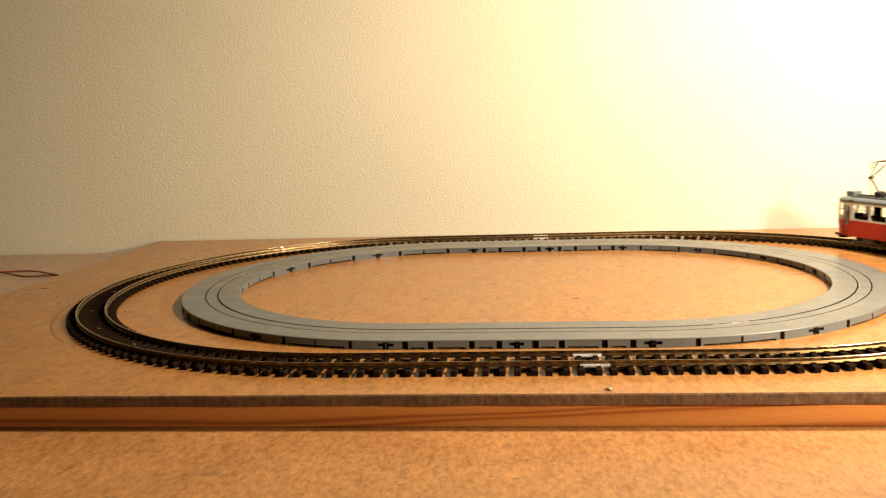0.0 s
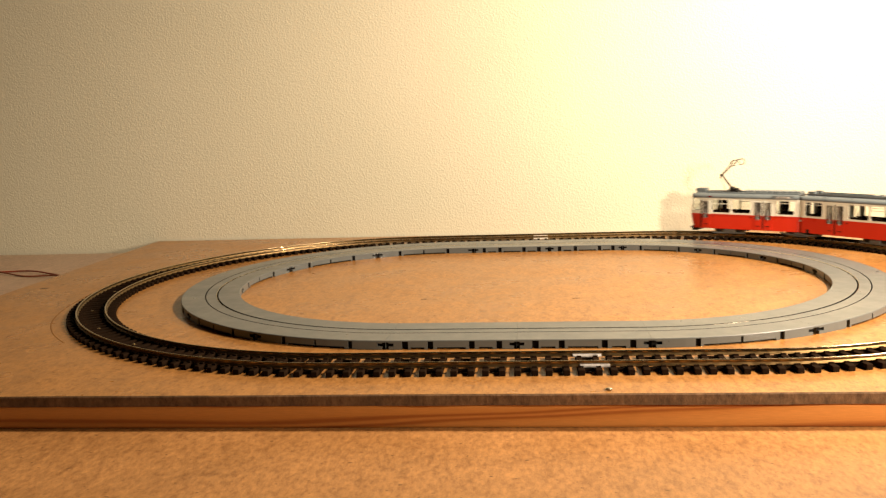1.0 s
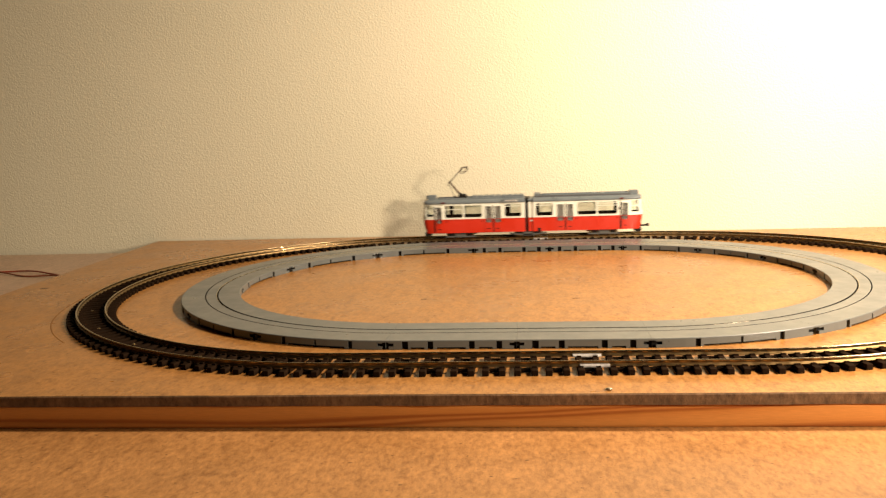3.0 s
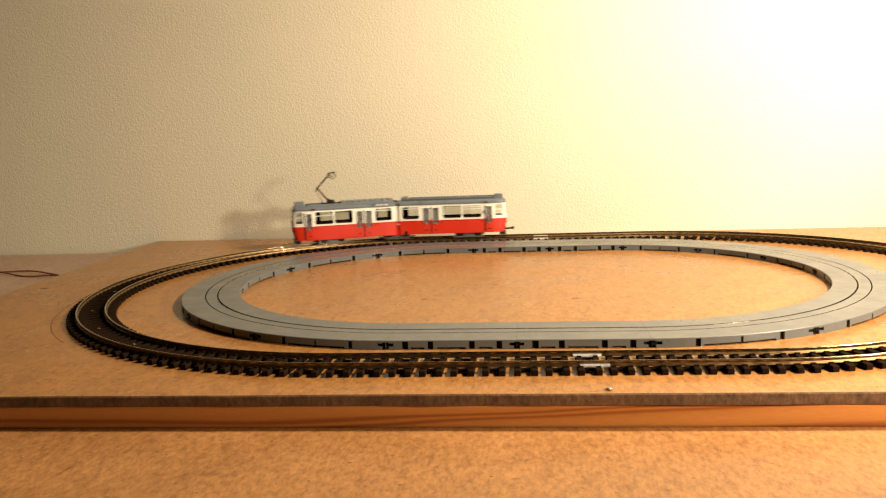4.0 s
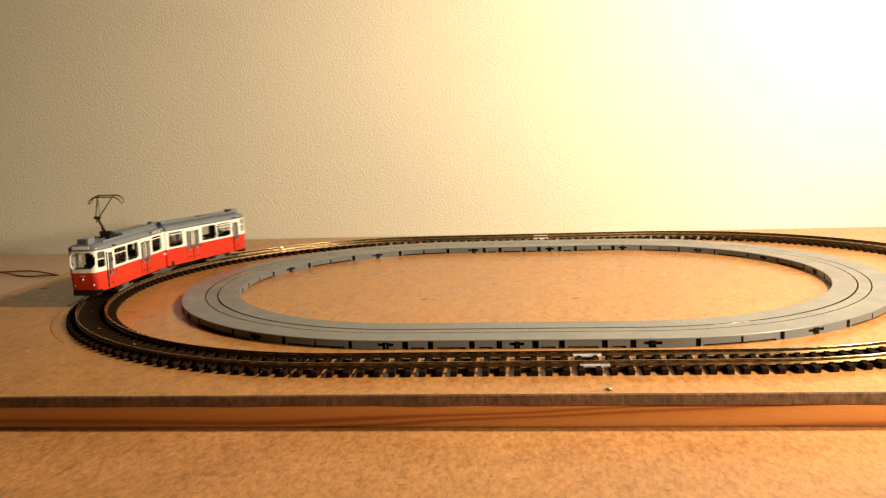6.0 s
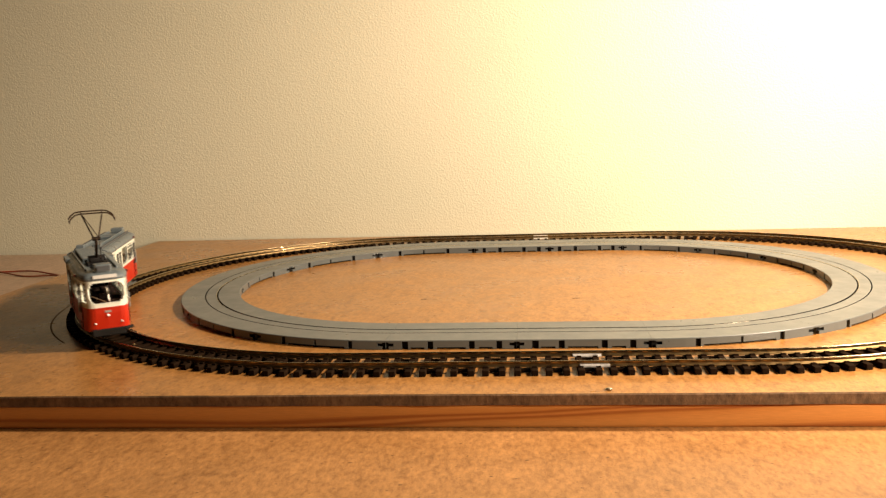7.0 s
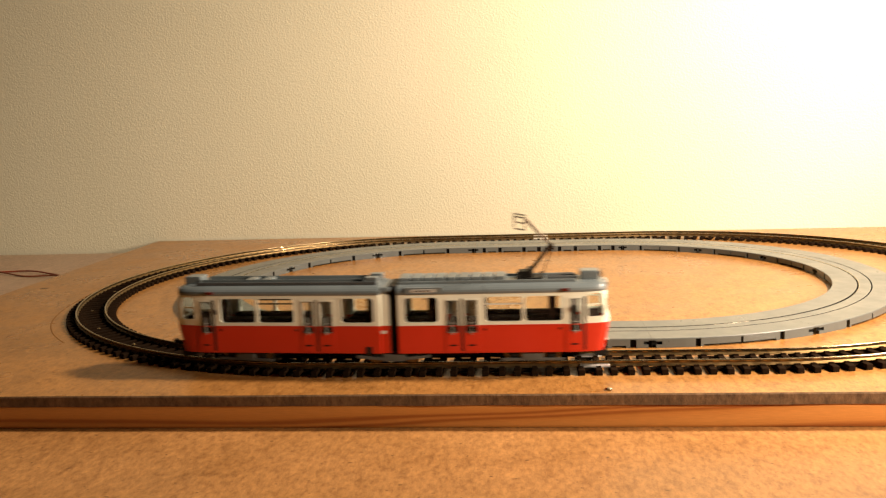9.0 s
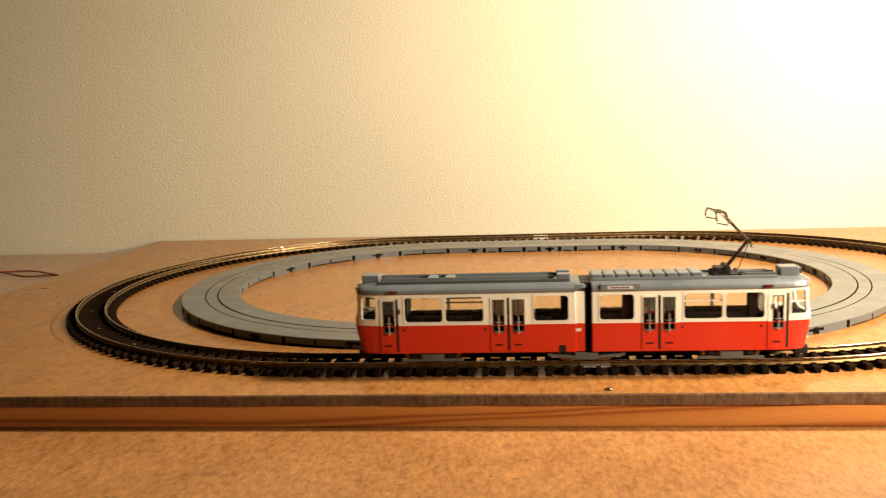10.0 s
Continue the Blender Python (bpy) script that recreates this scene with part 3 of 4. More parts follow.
# glazing bars by car, side of the tram (-1 right, 1 left) and window: height in the opening and paint
BARS = {("front", -1, 1): [(0.70, SIGN)], ("rear", -1, 1): [(0.78, TRIM), (0.96, TRIM)],
        ("front", 1, 0): [(0.84, CREAM)], ("front", 1, 2): [(0.68, CREAM)],
        ("rear", 1, 2): [(0.84, CREAM)], ("rear", 1, 0): [(0.70, CREAM), (0.88, CREAM)]}


def car_shell(which, root, flat):
    """Walls, windows, doors, roof and inside of one car; flat: panes beside their frames instead of under them."""
    front = which == "front"
    sign = 1 if front else -1
    shape = Shell([(2.6, 12.3), (3.0, 12.5)] if front else [(0.5, 11.4), (4.4, 11.4), (4.7, 12.5)], 98.5 if front else 105.5, sign)
    holes, frames = [], []
    for side in (-1, 1):
        for a, b in WINDOWS[which]:
            u = sorted((shape.u(a * MM, side), shape.u(b * MM, side)))
            frames.append((*u, 0.0199, 0.0315, 0.0016, "window", side))
        u = sorted((shape.u(CABWIN[which][0] * MM, side), shape.u(CABWIN[which][1] * MM, side)))
        frames.append((*u, 0.0213, 0.0321, 0.0012, "cab_window", side))
        for a, b, c, d in LEAVES[which]:
            u = sorted((shape.u(c * MM, side), shape.u(d * MM, side)))
            frames.append((*u, 0.0152, 0.0298, 0.0011, "door", side))
    mid = shape.total / 2
    frames.append((mid - 0.0093, mid + 0.0093, 0.0207, 0.0318, 0.0030, "windscreen", 0))
    holes = [f[:4] for f in frames]
    us = list(shape.cum) + [shape.cum[0] + 0.02 * i for i in range(1, 4)]
    bm = bmesh.new()
    panel(bm, shape, us, (Z_SKIRT, Z_BELT), [(a, b, c, min(d, Z_BELT)) for a, b, c, d in holes if c < Z_BELT], 0.0, 0.0008, 1.0)
    part("lower_bodyside", bm, RED, root, "vermilion red lower bodywork")
    bm = bmesh.new()
    panel(bm, shape, us, (Z_BELT, Z_EAVE), [(a, b, max(c, Z_BELT), d) for a, b, c, d in holes], -0.00005, 0.0008, 0.0)
    part("upper_bodyside", bm, CREAM, root, "ivory white upper bodywork")
    bm = bmesh.new()
    slab(bm, shape, shape.cum[1], shape.total - shape.cum[1], Z_BELT - 0.0004, Z_BELT + 0.0001, -0.00028, 0.0, 60)
    part("belt_strip", bm, RED, root)
    for u0, u1, z0, z1, rad, kind, side in frames:
        if kind == "door":
            continue
        bm = bmesh.new()
        k = 10 if kind == "windscreen" else 3
        if kind == "windscreen":
            # a broad frame that follows the round nose
            panel(bm, shape, [u0 - 0.0007, u1 + 0.0007] + [u0 + (u1 - u0) * i / 14 for i in range(15)], (z0 - 0.0007, z1 + 0.0007),
                  [(u0 + 0.0024, u1 - 0.0024, z0, z1), (u0 + 0.0010, u1 - 0.0010, z0 + 0.0009, z1 - 0.0009), (u0, u1, z0 + 0.0025, z1 - 0.0025)], -0.00025, 0.0009, 0.0)
        else:
            ring(bm, shape, u0, u1, z0, z1, 0.0006, rad, -0.00022, 0.0009)
        w = part(kind, bm, CREAM, root)
        bm = bmesh.new()
        slab(bm, shape, u0 - 0.0003, u1 + 0.0003, z0 - 0.0003, z1 + 0.0003, 0.0010, 0.0013, k)
        pane = part("pane", bm, GLASS, root if flat else w, "clear plastic pane")
        pane.visible_shadow = False
        bars = [(0.52, CREAM)] if kind == "cab_window" else []
        if kind == "window":
            k = [i for i, q in enumerate(WINDOWS[which]) if abs(u0 - min(shape.u(q[0] * MM, side), shape.u(q[1] * MM, side))) < 1e-6][0]
            bars = BARS.get((which, side * sign, k), [])
        for level, paint in bars:
            bm = bmesh.new()
            zc = z0 + (z1 - z0) * level
            slab(bm, shape, u0, u1, zc - 0.0003, zc + 0.0003, 0.0003, 0.0009)
            part("glazing_bar", bm, paint, root if flat else w)
    # doors, each leaf a plate with a tall window
    for side in (-1, 1):
        for a, b, c, d in LEAVES[which]:
            u = sorted((shape.u(a * MM, side), shape.u(b * MM, side)))
            g = sorted((shape.u(c * MM, side), shape.u(d * MM, side)))
            bm = bmesh.new()
            panel(bm, shape, [*u, (u[0] + u[1]) / 2], (0.0060, Z_BELT, 0.0308), [(*g, 0.0152, 0.0298)], -0.0003, 0.0, Z_BELT)
            door = part("door_leaf", bm, [RED, CREAM], root, "narrow folding door leaf, red and ivory")
            bm = bmesh.new()
            ring(bm, shape, g[0], g[1], 0.0152, 0.0298, 0.0003, 0.0011, -0.0004, 0.0008)
            fr = part("door_window", bm, TRIM, root if flat else door)
            bm = bmesh.new()
            slab(bm, shape, g[0], g[1], 0.0150, 0.0300, 0.0009, 0.0012)
            if side * sign < 0:
                gl = part("pane", bm, GLASS, root if flat else door)
                gl.visible_shadow = False
            else:
                part("pane", bm, FROST, root if flat else door, "frosted grey door pane")
            bm = bmesh.new()
            gm = (g[0] + g[1]) / 2
            rod(bm, shape(gm, 0.0142, -0.0009), shape(gm, 0.0226, -0.0009), 0.00028, 6)
            for z in (0.0152, 0.0196):
                rod(bm, shape(gm - 0.0014, z, -0.0007), shape(gm + 0.0014, z, -0.0007), 0.0002, 6)
            part("grab_rail", bm, GRAB, root if flat else door, "pale grab rails across the door window")
            bm = bmesh.new()
            slab(bm, shape, gm - 0.00018, gm + 0.00018, 0.0152, 0.0298, 0.0002, 0.0008)
            part("glazing_bar", bm, TRIM, root if flat else door)
            bm = bmesh.new()
            um = (u[0] + u[1]) / 2
            slab(bm, shape, um - 0.0016, um + 0.0016, 0.0087, 0.0093, -0.0006, 0.0)
            part("door_handle", bm, BLACK, root if flat else door)
        for s in GAPS[which]:
            bm = bmesh.new()
            u = shape.u(s * MM, side)
            du = shape.u((s + 1.1) * MM, side) - u
            slab(bm, shape, min(u, u + du), max(u, u + du), 0.0062, 0.0309, -0.00036, 0.0)
            part("door_gap", bm, BLACK, root)
        for s in ((147.9, 181.6) if front else (23.8, 60.8)):
            bm = bmesh.new()
            c = shape(shape.u(s * MM, side), 0.0163, 0.0002)
            bmesh.ops.create_uvsphere(bm, u_segments=10, v_segments=6, radius=0.0007, matrix=Matrix.Translation(c))
            part("marker_lamp", bm, LAMPRED, root, "small dark red lamp")
        if not front:
            bm = bmesh.new()
            u = sorted((shape.u(0.0938, side), shape.u(0.0965, side)))
            slab(bm, shape, *u, Z_SKIRT - 0.0001, 0.0084, -0.0003, 0.0)
            part("step_recess", bm, BLACK, root)
            bm = bmesh.new()
            u = sorted((shape.u(0.1010, side), shape.u(0.1034, side)))
            slab(bm, shape, *u, 0.0146, 0.0160, -0.0003, 0.0)
            part("label_strip", bm, SIGN, root)
        s = 184.0 if front else 19.6
        bm = bmesh.new()
        u = shape.u(s * MM, side)
        slab(bm, shape, u - 0.0016, u + 0.0016, 0.0338, 0.0350, -0.0016, 0.0)
        part("turn_lamp", bm, [LAMPRED], root)
        bm = bmesh.new()
        slab(bm, shape, shape.u((s + 2.2) * MM, side) - 0.0004, shape.u((s + 2.2) * MM, side) + 0.0004, 0.0240, 0.0262, -0.0008, 0.0)
        part("mirror", bm, TRIM, root)
    # roof
    bm = bmesh.new()
    k = 36
    i0 = 0 if front else 2
    cut = shape.cum[i0]
    uu = sorted({cut + (shape.total - 2 * cut) * i / k for i in range(k + 1)} | {c for c in shape.cum if cut <= c <= shape.total - cut})
    levels = ((Z_EAVE, 0.0006), (Z_EAVE, -0.0005), (0.0341, -0.0007), (0.0350, -0.0004), (0.0359, 0.0005), (0.0366, 0.0018), (0.0371, 0.0038), (0.0373, 0.0060))
    sweep(bm, [[shape(u, z, d) for u in uu] for z, d in levels], closed=False, caps=True)
    part("roof", bm, ROOF, root, "blue-grey moulded plastic roof", smooth=False)
    if not front:
        bm = bmesh.new()
        box(bm, -5.6 * MM, 0.4 * MM, -0.0112, 0.0112, Z_EAVE, 0.0364, 0.0016)
        part("vestibule_roof", bm, ROOF, root)
    # long roof rails and fittings, in distances from the rear end
    def X(s):
        return s * LX * MM - PM
    def fit(name, s0, s1, y0, y1, z0, z1, mat, bev=0.0004, label=""):
        return part(name, box(bmesh.new(), *sorted((X(s0), X(s1))), y0 * MM, y1 * MM, (z0 - 0.8) * MM, (z1 - 0.8) * MM, bev), mat, root, label)
    for y in (-1, 1):
        a, b = sorted((7.6 * y, 8.6 * y))
        if front:
            fit("roof_rail", 108.5, 189, a, b, 37.0, 39.2, ROOF)
        else:
            fit("roof_rail", 11, 99, a, b, 37.0, 39.4, ROOFDK)
            a, b = sorted((4.6 * y, 5.2 * y))
            fit("roof_strip", 12.5, 92, a, b, 37.8, 40.2, ROOF)
    if front:
        n = 9
        for i in range(n):
            s0 = 108.5 + i * 5.5
            fit("resistor_box", s0, s0 + 4.9, -6.6, 6.6, 37.9, 40.6, ROOF, 0.0006, "ribbed grey roof resistor box")
        fit("roof_duct", 176, 190, -3.2, -1.8, 37.8, 39.6, ROOFDK)
        fit("roof_duct", 176, 190, 1.8, 3.2, 37.8, 39.6, ROOFDK)
        fit("headlamp_box", 191.2, 199.6, -4.2, 4.2, 37.0, 42.0, ROOF, 0.0007, "square grey ventilator box")
        fit("vent_grille", 200.3, 200.7, -3.2, 3.2, 38.6, 41.4, ROOFDK, 0.0)
        for y in (-1, 1):
            # destination board on the roof flank
            bm = bmesh.new()
            us_ = sorted((shape.u(0.1120, y), shape.u(0.1290, y)))
            slab(bm, shape, us_[0], us_[1], 0.0335, 0.0364, -0.0012, 0.0015)
            bo = part("destination_board", bm, ROOF, root, "grey side destination board with a pale strip")
            bm = bmesh.new()
            slab(bm, shape, us_[0] + 0.003, us_[1] - 0.003, 0.0343, 0.0357, -0.0014, -0.0011)
            part("lettering_strip", bm, SIGN, bo)
            bm = bmesh.new()
            for q in range(5):
                c = us_[0] + 0.0045 + q * 0.0017
                slab(bm, shape, c, c + 0.0011, 0.0347, 0.0353, -0.0016, -0.0013)
            part("lettering_bars", bm, TRIM, bo)
    else:
        fit("ventilator_box", 3.6, 11.6, -4.2, 4.2, 37.0, 41.6, ROOF, 0.0006, "square grey ventilator box")
        fit("roof_box", 93.2, 99.2, -7.4, -2.6, 37.6, 41.2, ROOF)
        fit("roof_box", 93.2, 99.2, 2.6, 7.4, 37.6, 41.2, ROOF)
        for s in (34, 42):
            fit("roof_hatch", s, s + 4.6, -4.4, 4.4, 37.8, 40.0, ROOF, 0.0005)
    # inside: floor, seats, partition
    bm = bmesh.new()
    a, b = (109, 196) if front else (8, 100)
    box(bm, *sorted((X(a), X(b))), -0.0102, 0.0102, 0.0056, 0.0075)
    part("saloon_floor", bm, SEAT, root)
    doors_at = [(p[0], p[1]) for p in LEAVES[which]]
    s = a + 1.5
    while s < b - 8:
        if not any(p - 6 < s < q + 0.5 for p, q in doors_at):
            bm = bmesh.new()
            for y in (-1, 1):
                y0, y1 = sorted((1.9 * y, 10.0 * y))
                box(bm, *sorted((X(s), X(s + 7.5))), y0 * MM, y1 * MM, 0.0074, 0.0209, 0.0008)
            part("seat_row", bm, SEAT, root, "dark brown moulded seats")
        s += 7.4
    # solid dark blocks added inside the doors, in place of shade behind the glass
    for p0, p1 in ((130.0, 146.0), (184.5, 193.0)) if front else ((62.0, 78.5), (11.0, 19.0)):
        part("dark_well_block", box(bmesh.new(), *sorted((X(p0), X(p1))), -0.0098, 0.0098, 0.0074, 0.0176, 0.0004), SEAT, root)
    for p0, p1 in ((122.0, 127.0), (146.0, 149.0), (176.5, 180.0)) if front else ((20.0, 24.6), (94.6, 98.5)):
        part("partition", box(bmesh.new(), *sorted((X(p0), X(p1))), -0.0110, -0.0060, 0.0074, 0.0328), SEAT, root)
    # desk-high dark block added so the lower cab windows look shaded
    p0, p1 = (193.6, 200.5) if front else (3.2, 10.6)
    part("dark_desk_block", box(bmesh.new(), *sorted((X(p0), X(p1))), -0.0086, 0.0086, 0.0074, 0.0208, 0.0008), SEAT, root, "dark block added as control desk, darkens the cab")
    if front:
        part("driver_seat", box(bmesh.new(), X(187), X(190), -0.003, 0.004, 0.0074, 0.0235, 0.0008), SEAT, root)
    # nose: buffer beam, headlamps, sign, coupling
    N = shape.nose * MM * LX
    bm = bmesh.new()
    x0, x1 = sorted(((N - 0.0075) * sign, (N - 0.0015) * sign))
    box(bm, x0, x1, -0.0088, 0.0088, 0.0022, 0.0062, 0.0006)
    part("buffer_beam", bm, BLACK, root)
    bm = bmesh.new()
    if front:
        chain(bm, [(N - 0.004, 0.002, 0.0048), (N - 0.0022, 0.0085, 0.0052), (N - 0.0028, 0.0125, 0.0058)], 0.0010, 8)
    else:
        rod(bm, (-N + 0.004, 0, 0.0066), (-N - 0.0052, 0, 0.0072), 0.0009, 8)
        box(bm, -N - 0.0066, -N - 0.0044, -0.0015, 0.0015, 0.0060, 0.0086, 0.0004)
    part("coupling", bm, BLACK, root, "black hook coupling")
    for y, z, r in ((0, 0.0138, 0.0007), (-0.0068, 0.0095, 0.0006), (0.0068, 0.0095, 0.0006)):
        bm = bmesh.new()
        c = shape(mid + y, z, -0.0002)
        bmesh.ops.create_uvsphere(bm, u_segments=12, v_segments=8, radius=r, matrix=Matrix.Translation(c))
        part("headlamp" if front else "tail_lamp", bm, CLEARL if front else LAMPRED, root, "small round lamp")
    bm = bmesh.new()
    slab(bm, shape, mid - 0.0060, mid + 0.0060, 0.0343, 0.0361, -0.0014, -0.0004, 6)
    part("nose_sign", bm, SIGN, root, "pale destination strip over the windscreen")
    if front:
        bm = bmesh.new()
        slab(bm, shape, mid - 0.0016, mid + 0.0016, 0.0154, 0.0166, -0.0002, 0.0, 2)
        part("number_bar", bm, GRAB, root)
        for ua, za, ub, zb in ((-0.0006, 0.0214, -0.0074, 0.0250), (0.0012, 0.0214, 0.0004, 0.0292)):
            bm = bmesh.new()
            rod(bm, shape(mid + ua, za, -0.0004), shape(mid + ub, zb, -0.0005), 0.00024, 6)
            part("wiper", bm, STEEL, root)
    return shape


def bogie(name, parent, length, middle=False):
    """Side frames with axle boxes and springs, wheels with bright tyres, a grey block in the middle."""
    bm = bmesh.new()
    box(bm, -length * 0.17, length * 0.17, -0.0113, 0.0113, 0.0010, 0.0046, 0.0004)
    b = part(name, bm, CHASSIS, parent, "grey bogie frame")
    for y in (-0.0106, 0.0106):
        bm = bmesh.new()
        if middle:
            # a long frame that sags in the middle
            rings = []
            for i in range(13):
                f = i / 6 - 1
                x, z = f * length * 0.58, 0.0016 + 0.0014 * f * f
                rings.append([(x, y - 0.0007, z), (x, y + 0.0007, z), (x, y + 0.0007, z + 0.0013), (x, y - 0.0007, z + 0.0013)])
            sweep(bm, rings, closed=False, caps=True)
        else:
            box(bm, -length / 2, length / 2, y - 0.0006, y + 0.0006, 0.0008, 0.0021, 0.0003)
        part("side_frame", bm, CHASSIS, b)
    for x in (-0.0085, 0.0085):
        for y in (-0.0086, 0.0086):
            s = 1 if y > 0 else -1
            bm = bmesh.new()
            rod(bm, (x, y - 0.0010, 0.0044), (x, y + 0.0010, 0.0044), 0.0043, 24, 0)
            rod(bm, (x, y - 0.0013 * s, 0.0044), (x, y - 0.0008 * s, 0.0044), 0.0049, 24, 0)
            rod(bm, (x, y + 0.0009 * s, 0.0044), (x, y + 0.0012 * s, 0.0044), 0.0030, 20, 1)
            part("wheel", bm, [RAILSIDE, BLACK], b, "browned metal wheel")
            part("axle_box", box(bmesh.new(), x - 0.0015, x + 0.0015, y + 0.0013 * s - 0.0006, y + 0.0013 * s + 0.0010, 0.0026, 0.0052, 0.0004), BLACK, b)
    part("underfloor", box(bmesh.new(), -length / 2 + 0.002, length / 2 - 0.002, -0.0072, 0.0072, 0.0014, 0.0060), BLACK, b)
    return b


def pantograph(root):
    def X(s):
        return s * LX * MM - PM
    bm = bmesh.new()
    box(bm, X(162.6), X(174.4), -0.0052, 0.0052, 0.0376, 0.0386, 0.0003)
    box(bm, X(163.2), X(170.2), -0.0040, 0.0040, 0.0384, 0.0414, 0.0009)
    rod(bm, (X(168.5), -0.0045, 0.0412), (X(168.5), 0.0045, 0.0412), 0.0014, 10)
    for s in (163, 174):
        for y in (-0.0052, 0.0052):
            rod(bm, (X(s), y, 0.0372), (X(s), y, 0.0395), 0.0008, 8)
    p = part("pantograph", bm, BLACK, root, "single-arm wire pantograph, raised")
    el = Vector((X(178.2), 0, 0.0531))
    bm = bmesh.new()
    rod(bm, (X(168.5), 0, 0.0405), el, 0.0009, 8, 0, 0.0008)
    part("lower_arm", bm, PANTO, p)
    bm = bmesh.new()
    rod(bm, (X(174.3), 0.0016, 0.0392), el + Vector((0.0006, 0.0016, -0.0018)), 0.00025, 6)
    rod(bm, el + Vector((0, -0.0022, 0)), el + Vector((0, 0.0022, 0)), 0.0011, 8)
    rod(bm, el + Vector((0.0008, 0, 0.0004)), el + Vector((0.0016, 0, -0.0034)), 0.0004, 6)
    part("elbow", bm, PANTO, p)
    bm = bmesh.new()
    h0, h1 = Vector((X(166.5), 0, 0.0658)), Vector((X(161.5), 0, 0.0670))
    for y in (-1, 1):
        rod(bm, el + Vector((0, 0.0012 * y, 0)), h0 + Vector((0, 0.0054 * y, 0)), 0.00042, 6)
    rod(bm, el + Vector((-0.0015, 0.0012, 0.0010)), h0 + Vector((0, -0.0050, 0)), 0.00022, 6)
    part("upper_arm", bm, PANTO, p)
    bm = bmesh.new()
    for h in (Vector((X(166.8), 0, 0.0660)), Vector((X(162.0), 0, 0.0670))):
        pts = [h + Vector((0, y * MM, z * MM)) for y, z in ((-12.2, -3.6), (-11.9, -2.6), (-10.8, -1.3), (-8.6, 0.2), (-6, 0.6), (6, 0.6), (8.6, 0.2), (10.8, -1.3), (11.9, -2.6), (12.2, -3.6))]
        chain(bm, pts, 0.00042, 6)
    for y in (-0.0122, 0.0122):
        rod(bm, (X(166.8), y, 0.0617), (X(162.0), y, 0.0627), 0.0003, 6)
    for y in (-0.0056, 0.0056):
        rod(bm, (X(167.2), y, 0.0663), (X(161.6), y, 0.0675), 0.0003, 6)
    part("collector_head", bm, PANTO, p, "thin wire collector bow")


def articulated_tram():
    t = empty("articulated_tram")
    car_shell("front", t, False)
    pantograph(t)
    bm = bmesh.new()
    box(bm, -0.1000, -0.0050, -0.0088, 0.0088, 0.0048, 0.0058)
    rear = part("rear_section", bm, BLACK, t, "rear car of the tram, red and ivory")
    car_shell("rear", rear, True)
    part("front_underframe", box(bmesh.new(), 0.004, 0.088, -0.0088, 0.0088, 0.0046, 0.0056), BLACK, t)
    bm = bmesh.new()
    rings = []
    for i in range(13):
        x = -0.0018 + 0.0052 * i / 12
        w = 0.0104 if i % 2 else 0.0113
        rings.append([(x, -w, 0.0052), (x, w, 0.0052), (x, w, 0.0345), (x, w - 0.002, 0.0368), (x, -w + 0.002, 0.0368), (x, -w, 0.0345)])
    sweep(bm, rings, closed=False, caps=True)
    part("bellows", bm, BLACK, t, "black pleated joint bellows")
    b1, b2, b3 = bogie("front_bogie", t, 0.029), bogie("middle_bogie", t, 0.030, True), bogie("rear_bogie", t, 0.029)
    tagged(t, "red and ivory articulated model tram with grey roof", "toy tram")
    return t, rear, b1, b2, b3


# ---- build ----
room()
work_table()
baseboard()
tram, tram_rear, bogie_front, bogie_middle, bogie_rear = articulated_tram()
small_things()
roadway()
railway_track()

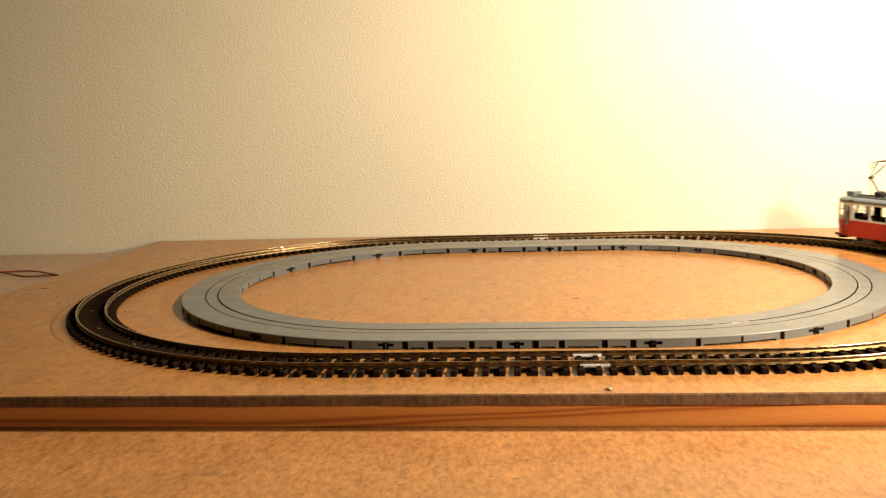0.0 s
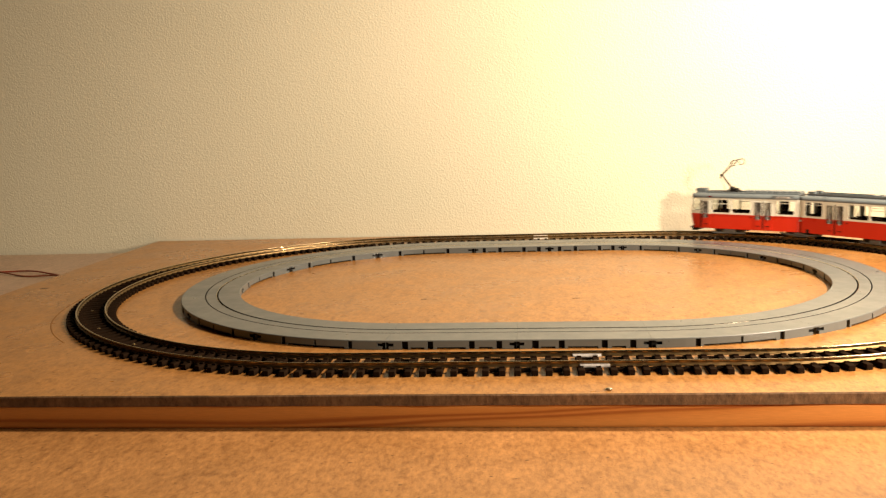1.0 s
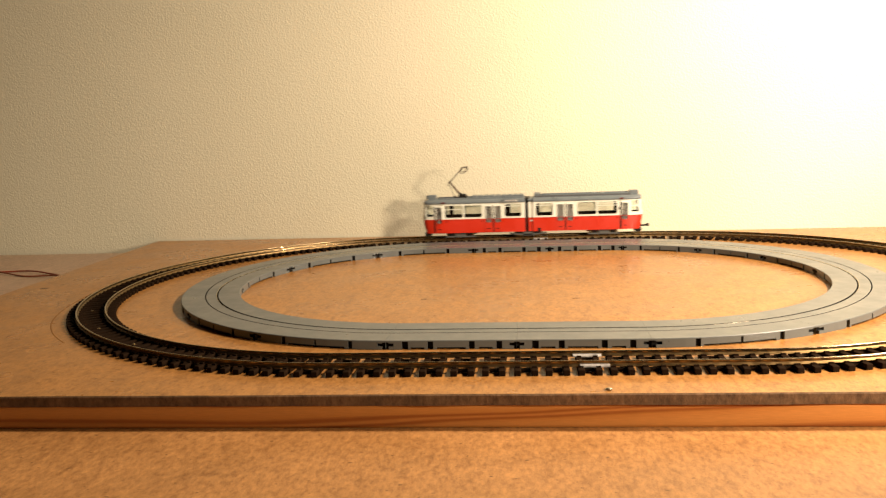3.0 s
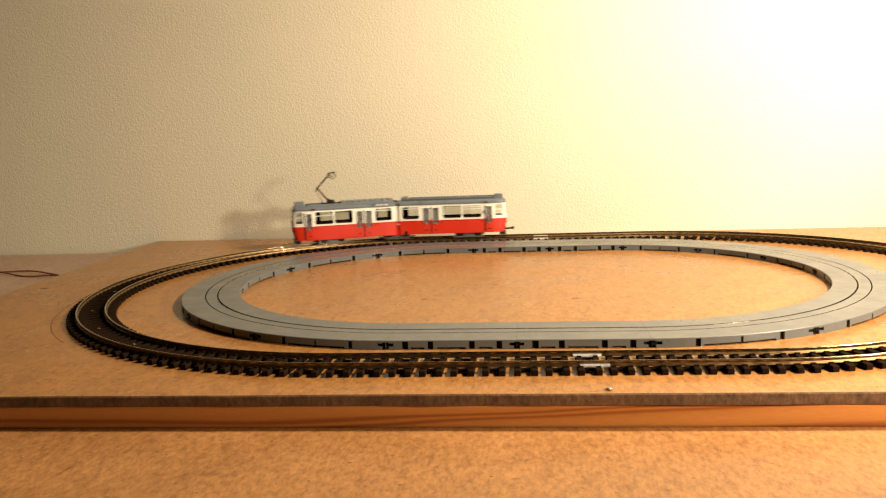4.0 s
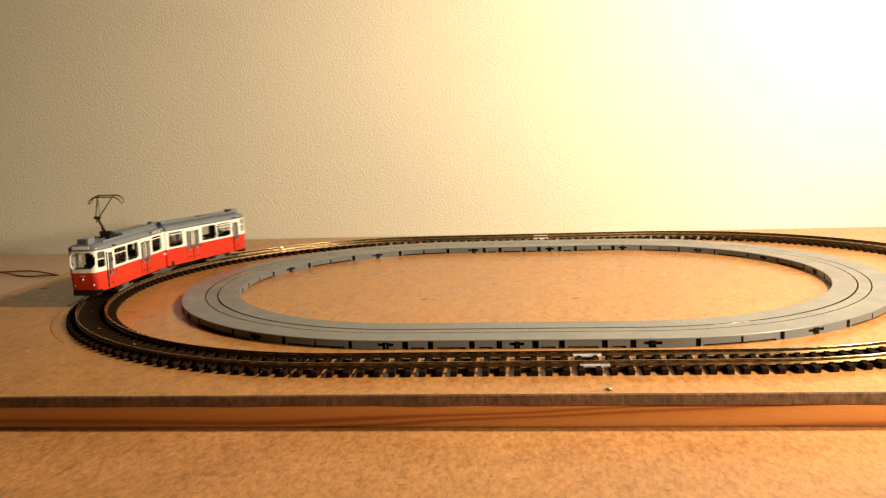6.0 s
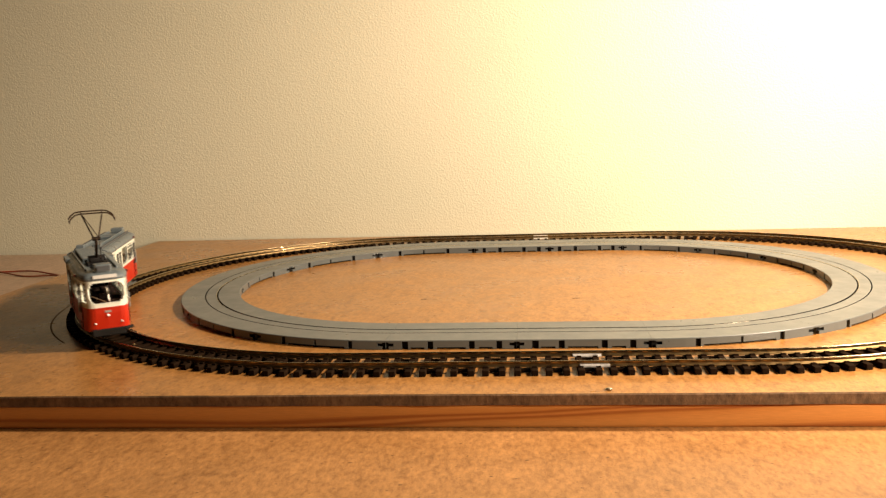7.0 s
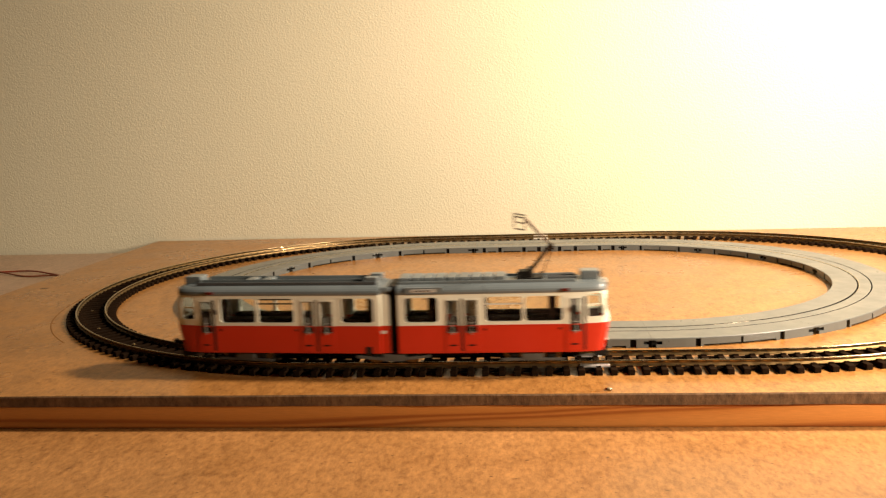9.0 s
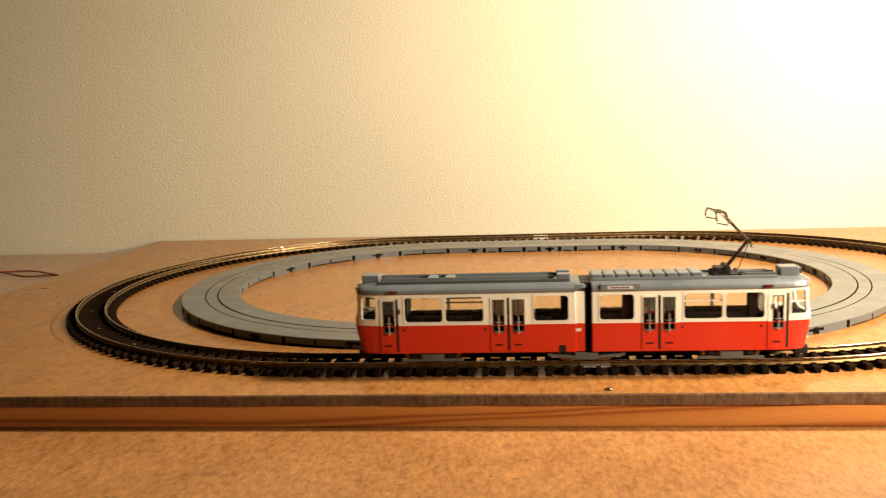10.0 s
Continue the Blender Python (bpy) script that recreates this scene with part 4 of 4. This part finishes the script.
# distance of the leading bogie along the track
RUN = ((0.0, -0.2175), (0.5, -0.1520), (1.0, -0.0880), (1.5, -0.0245), (2.0, 0.0390), (2.5, 0.1015), (4.0, 0.2930), (4.5, 0.3570), (5.0, 0.4200), (5.5, 0.4850),
       (5.7, 0.5110), (7.0, 0.6800), (7.5, 0.7460), (8.0, 0.8115), (8.5, 0.8790), (9.0, 0.9480), (9.5, 1.0055), (9.8, 1.0270), (10.0, 1.0370))


def run_at(t):
    """Smooth run between the known distances."""
    k = max(i for i in range(len(RUN) - 1) if RUN[i][0] <= t + 1e-9)
    def slope(i):
        a, b = RUN[max(0, i - 1)], RUN[min(len(RUN) - 1, i + 1)]
        return (b[1] - a[1]) / (b[0] - a[0])
    (t0, u0), (t1, u1) = RUN[k], RUN[k + 1]
    h = t1 - t0
    f = (t - t0) / h
    return (2 * f ** 3 - 3 * f ** 2 + 1) * u0 + (f ** 3 - 2 * f ** 2 + f) * h * slope(k) + (3 * f ** 2 - 2 * f ** 3) * u1 + (f ** 3 - f ** 2) * h * slope(k + 1)


def behind(u, dist):
    p = track_point(u)[0]
    lo, hi = u - dist * 1.3, u - dist * 0.9
    for _ in range(40):
        m = (lo + hi) / 2
        if (track_point(m)[0] - p).length > dist:
            lo = m
        else:
            hi = m
    return (lo + hi) / 2


def motions():
    rows = {k: [] for k in ("tram", "rear", "b1", "b2", "b3")}
    for i in range(101):
        t = i / 10
        u = run_at(t) + 0.0006
        um = behind(u, PF - PM)
        ur = behind(um, PM - PR)
        pf, pm, pr = track_point(u)[0], track_point(um)[0], track_point(ur)[0]
        af, ar = math.atan2(*(pf - pm).yx), math.atan2(*(pm - pr).yx)
        base = Matrix.Translation((pm.x, pm.y, ZR)) @ Matrix.Rotation(af, 4, "Z")
        inv = base.inverted()
        def at(p, a):
            return inv @ (Matrix.Translation((p.x, p.y, ZR)) @ Matrix.Rotation(a, 4, "Z"))
        rows["tram"].append((t, base))
        rows["rear"].append((t, at(pm, ar)))
        rows["b1"].append((t, at(pf, track_point(u)[1])))
        rows["b2"].append((t, at(pm, track_point(um)[1])))
        rows["b3"].append((t, at(pr, track_point(ur)[1])))
    walk(tram, rows["tram"])
    walk(tram_rear, rows["rear"])
    walk(bogie_front, rows["b1"])
    walk(bogie_middle, rows["b2"])
    walk(bogie_rear, rows["b3"])


motions()
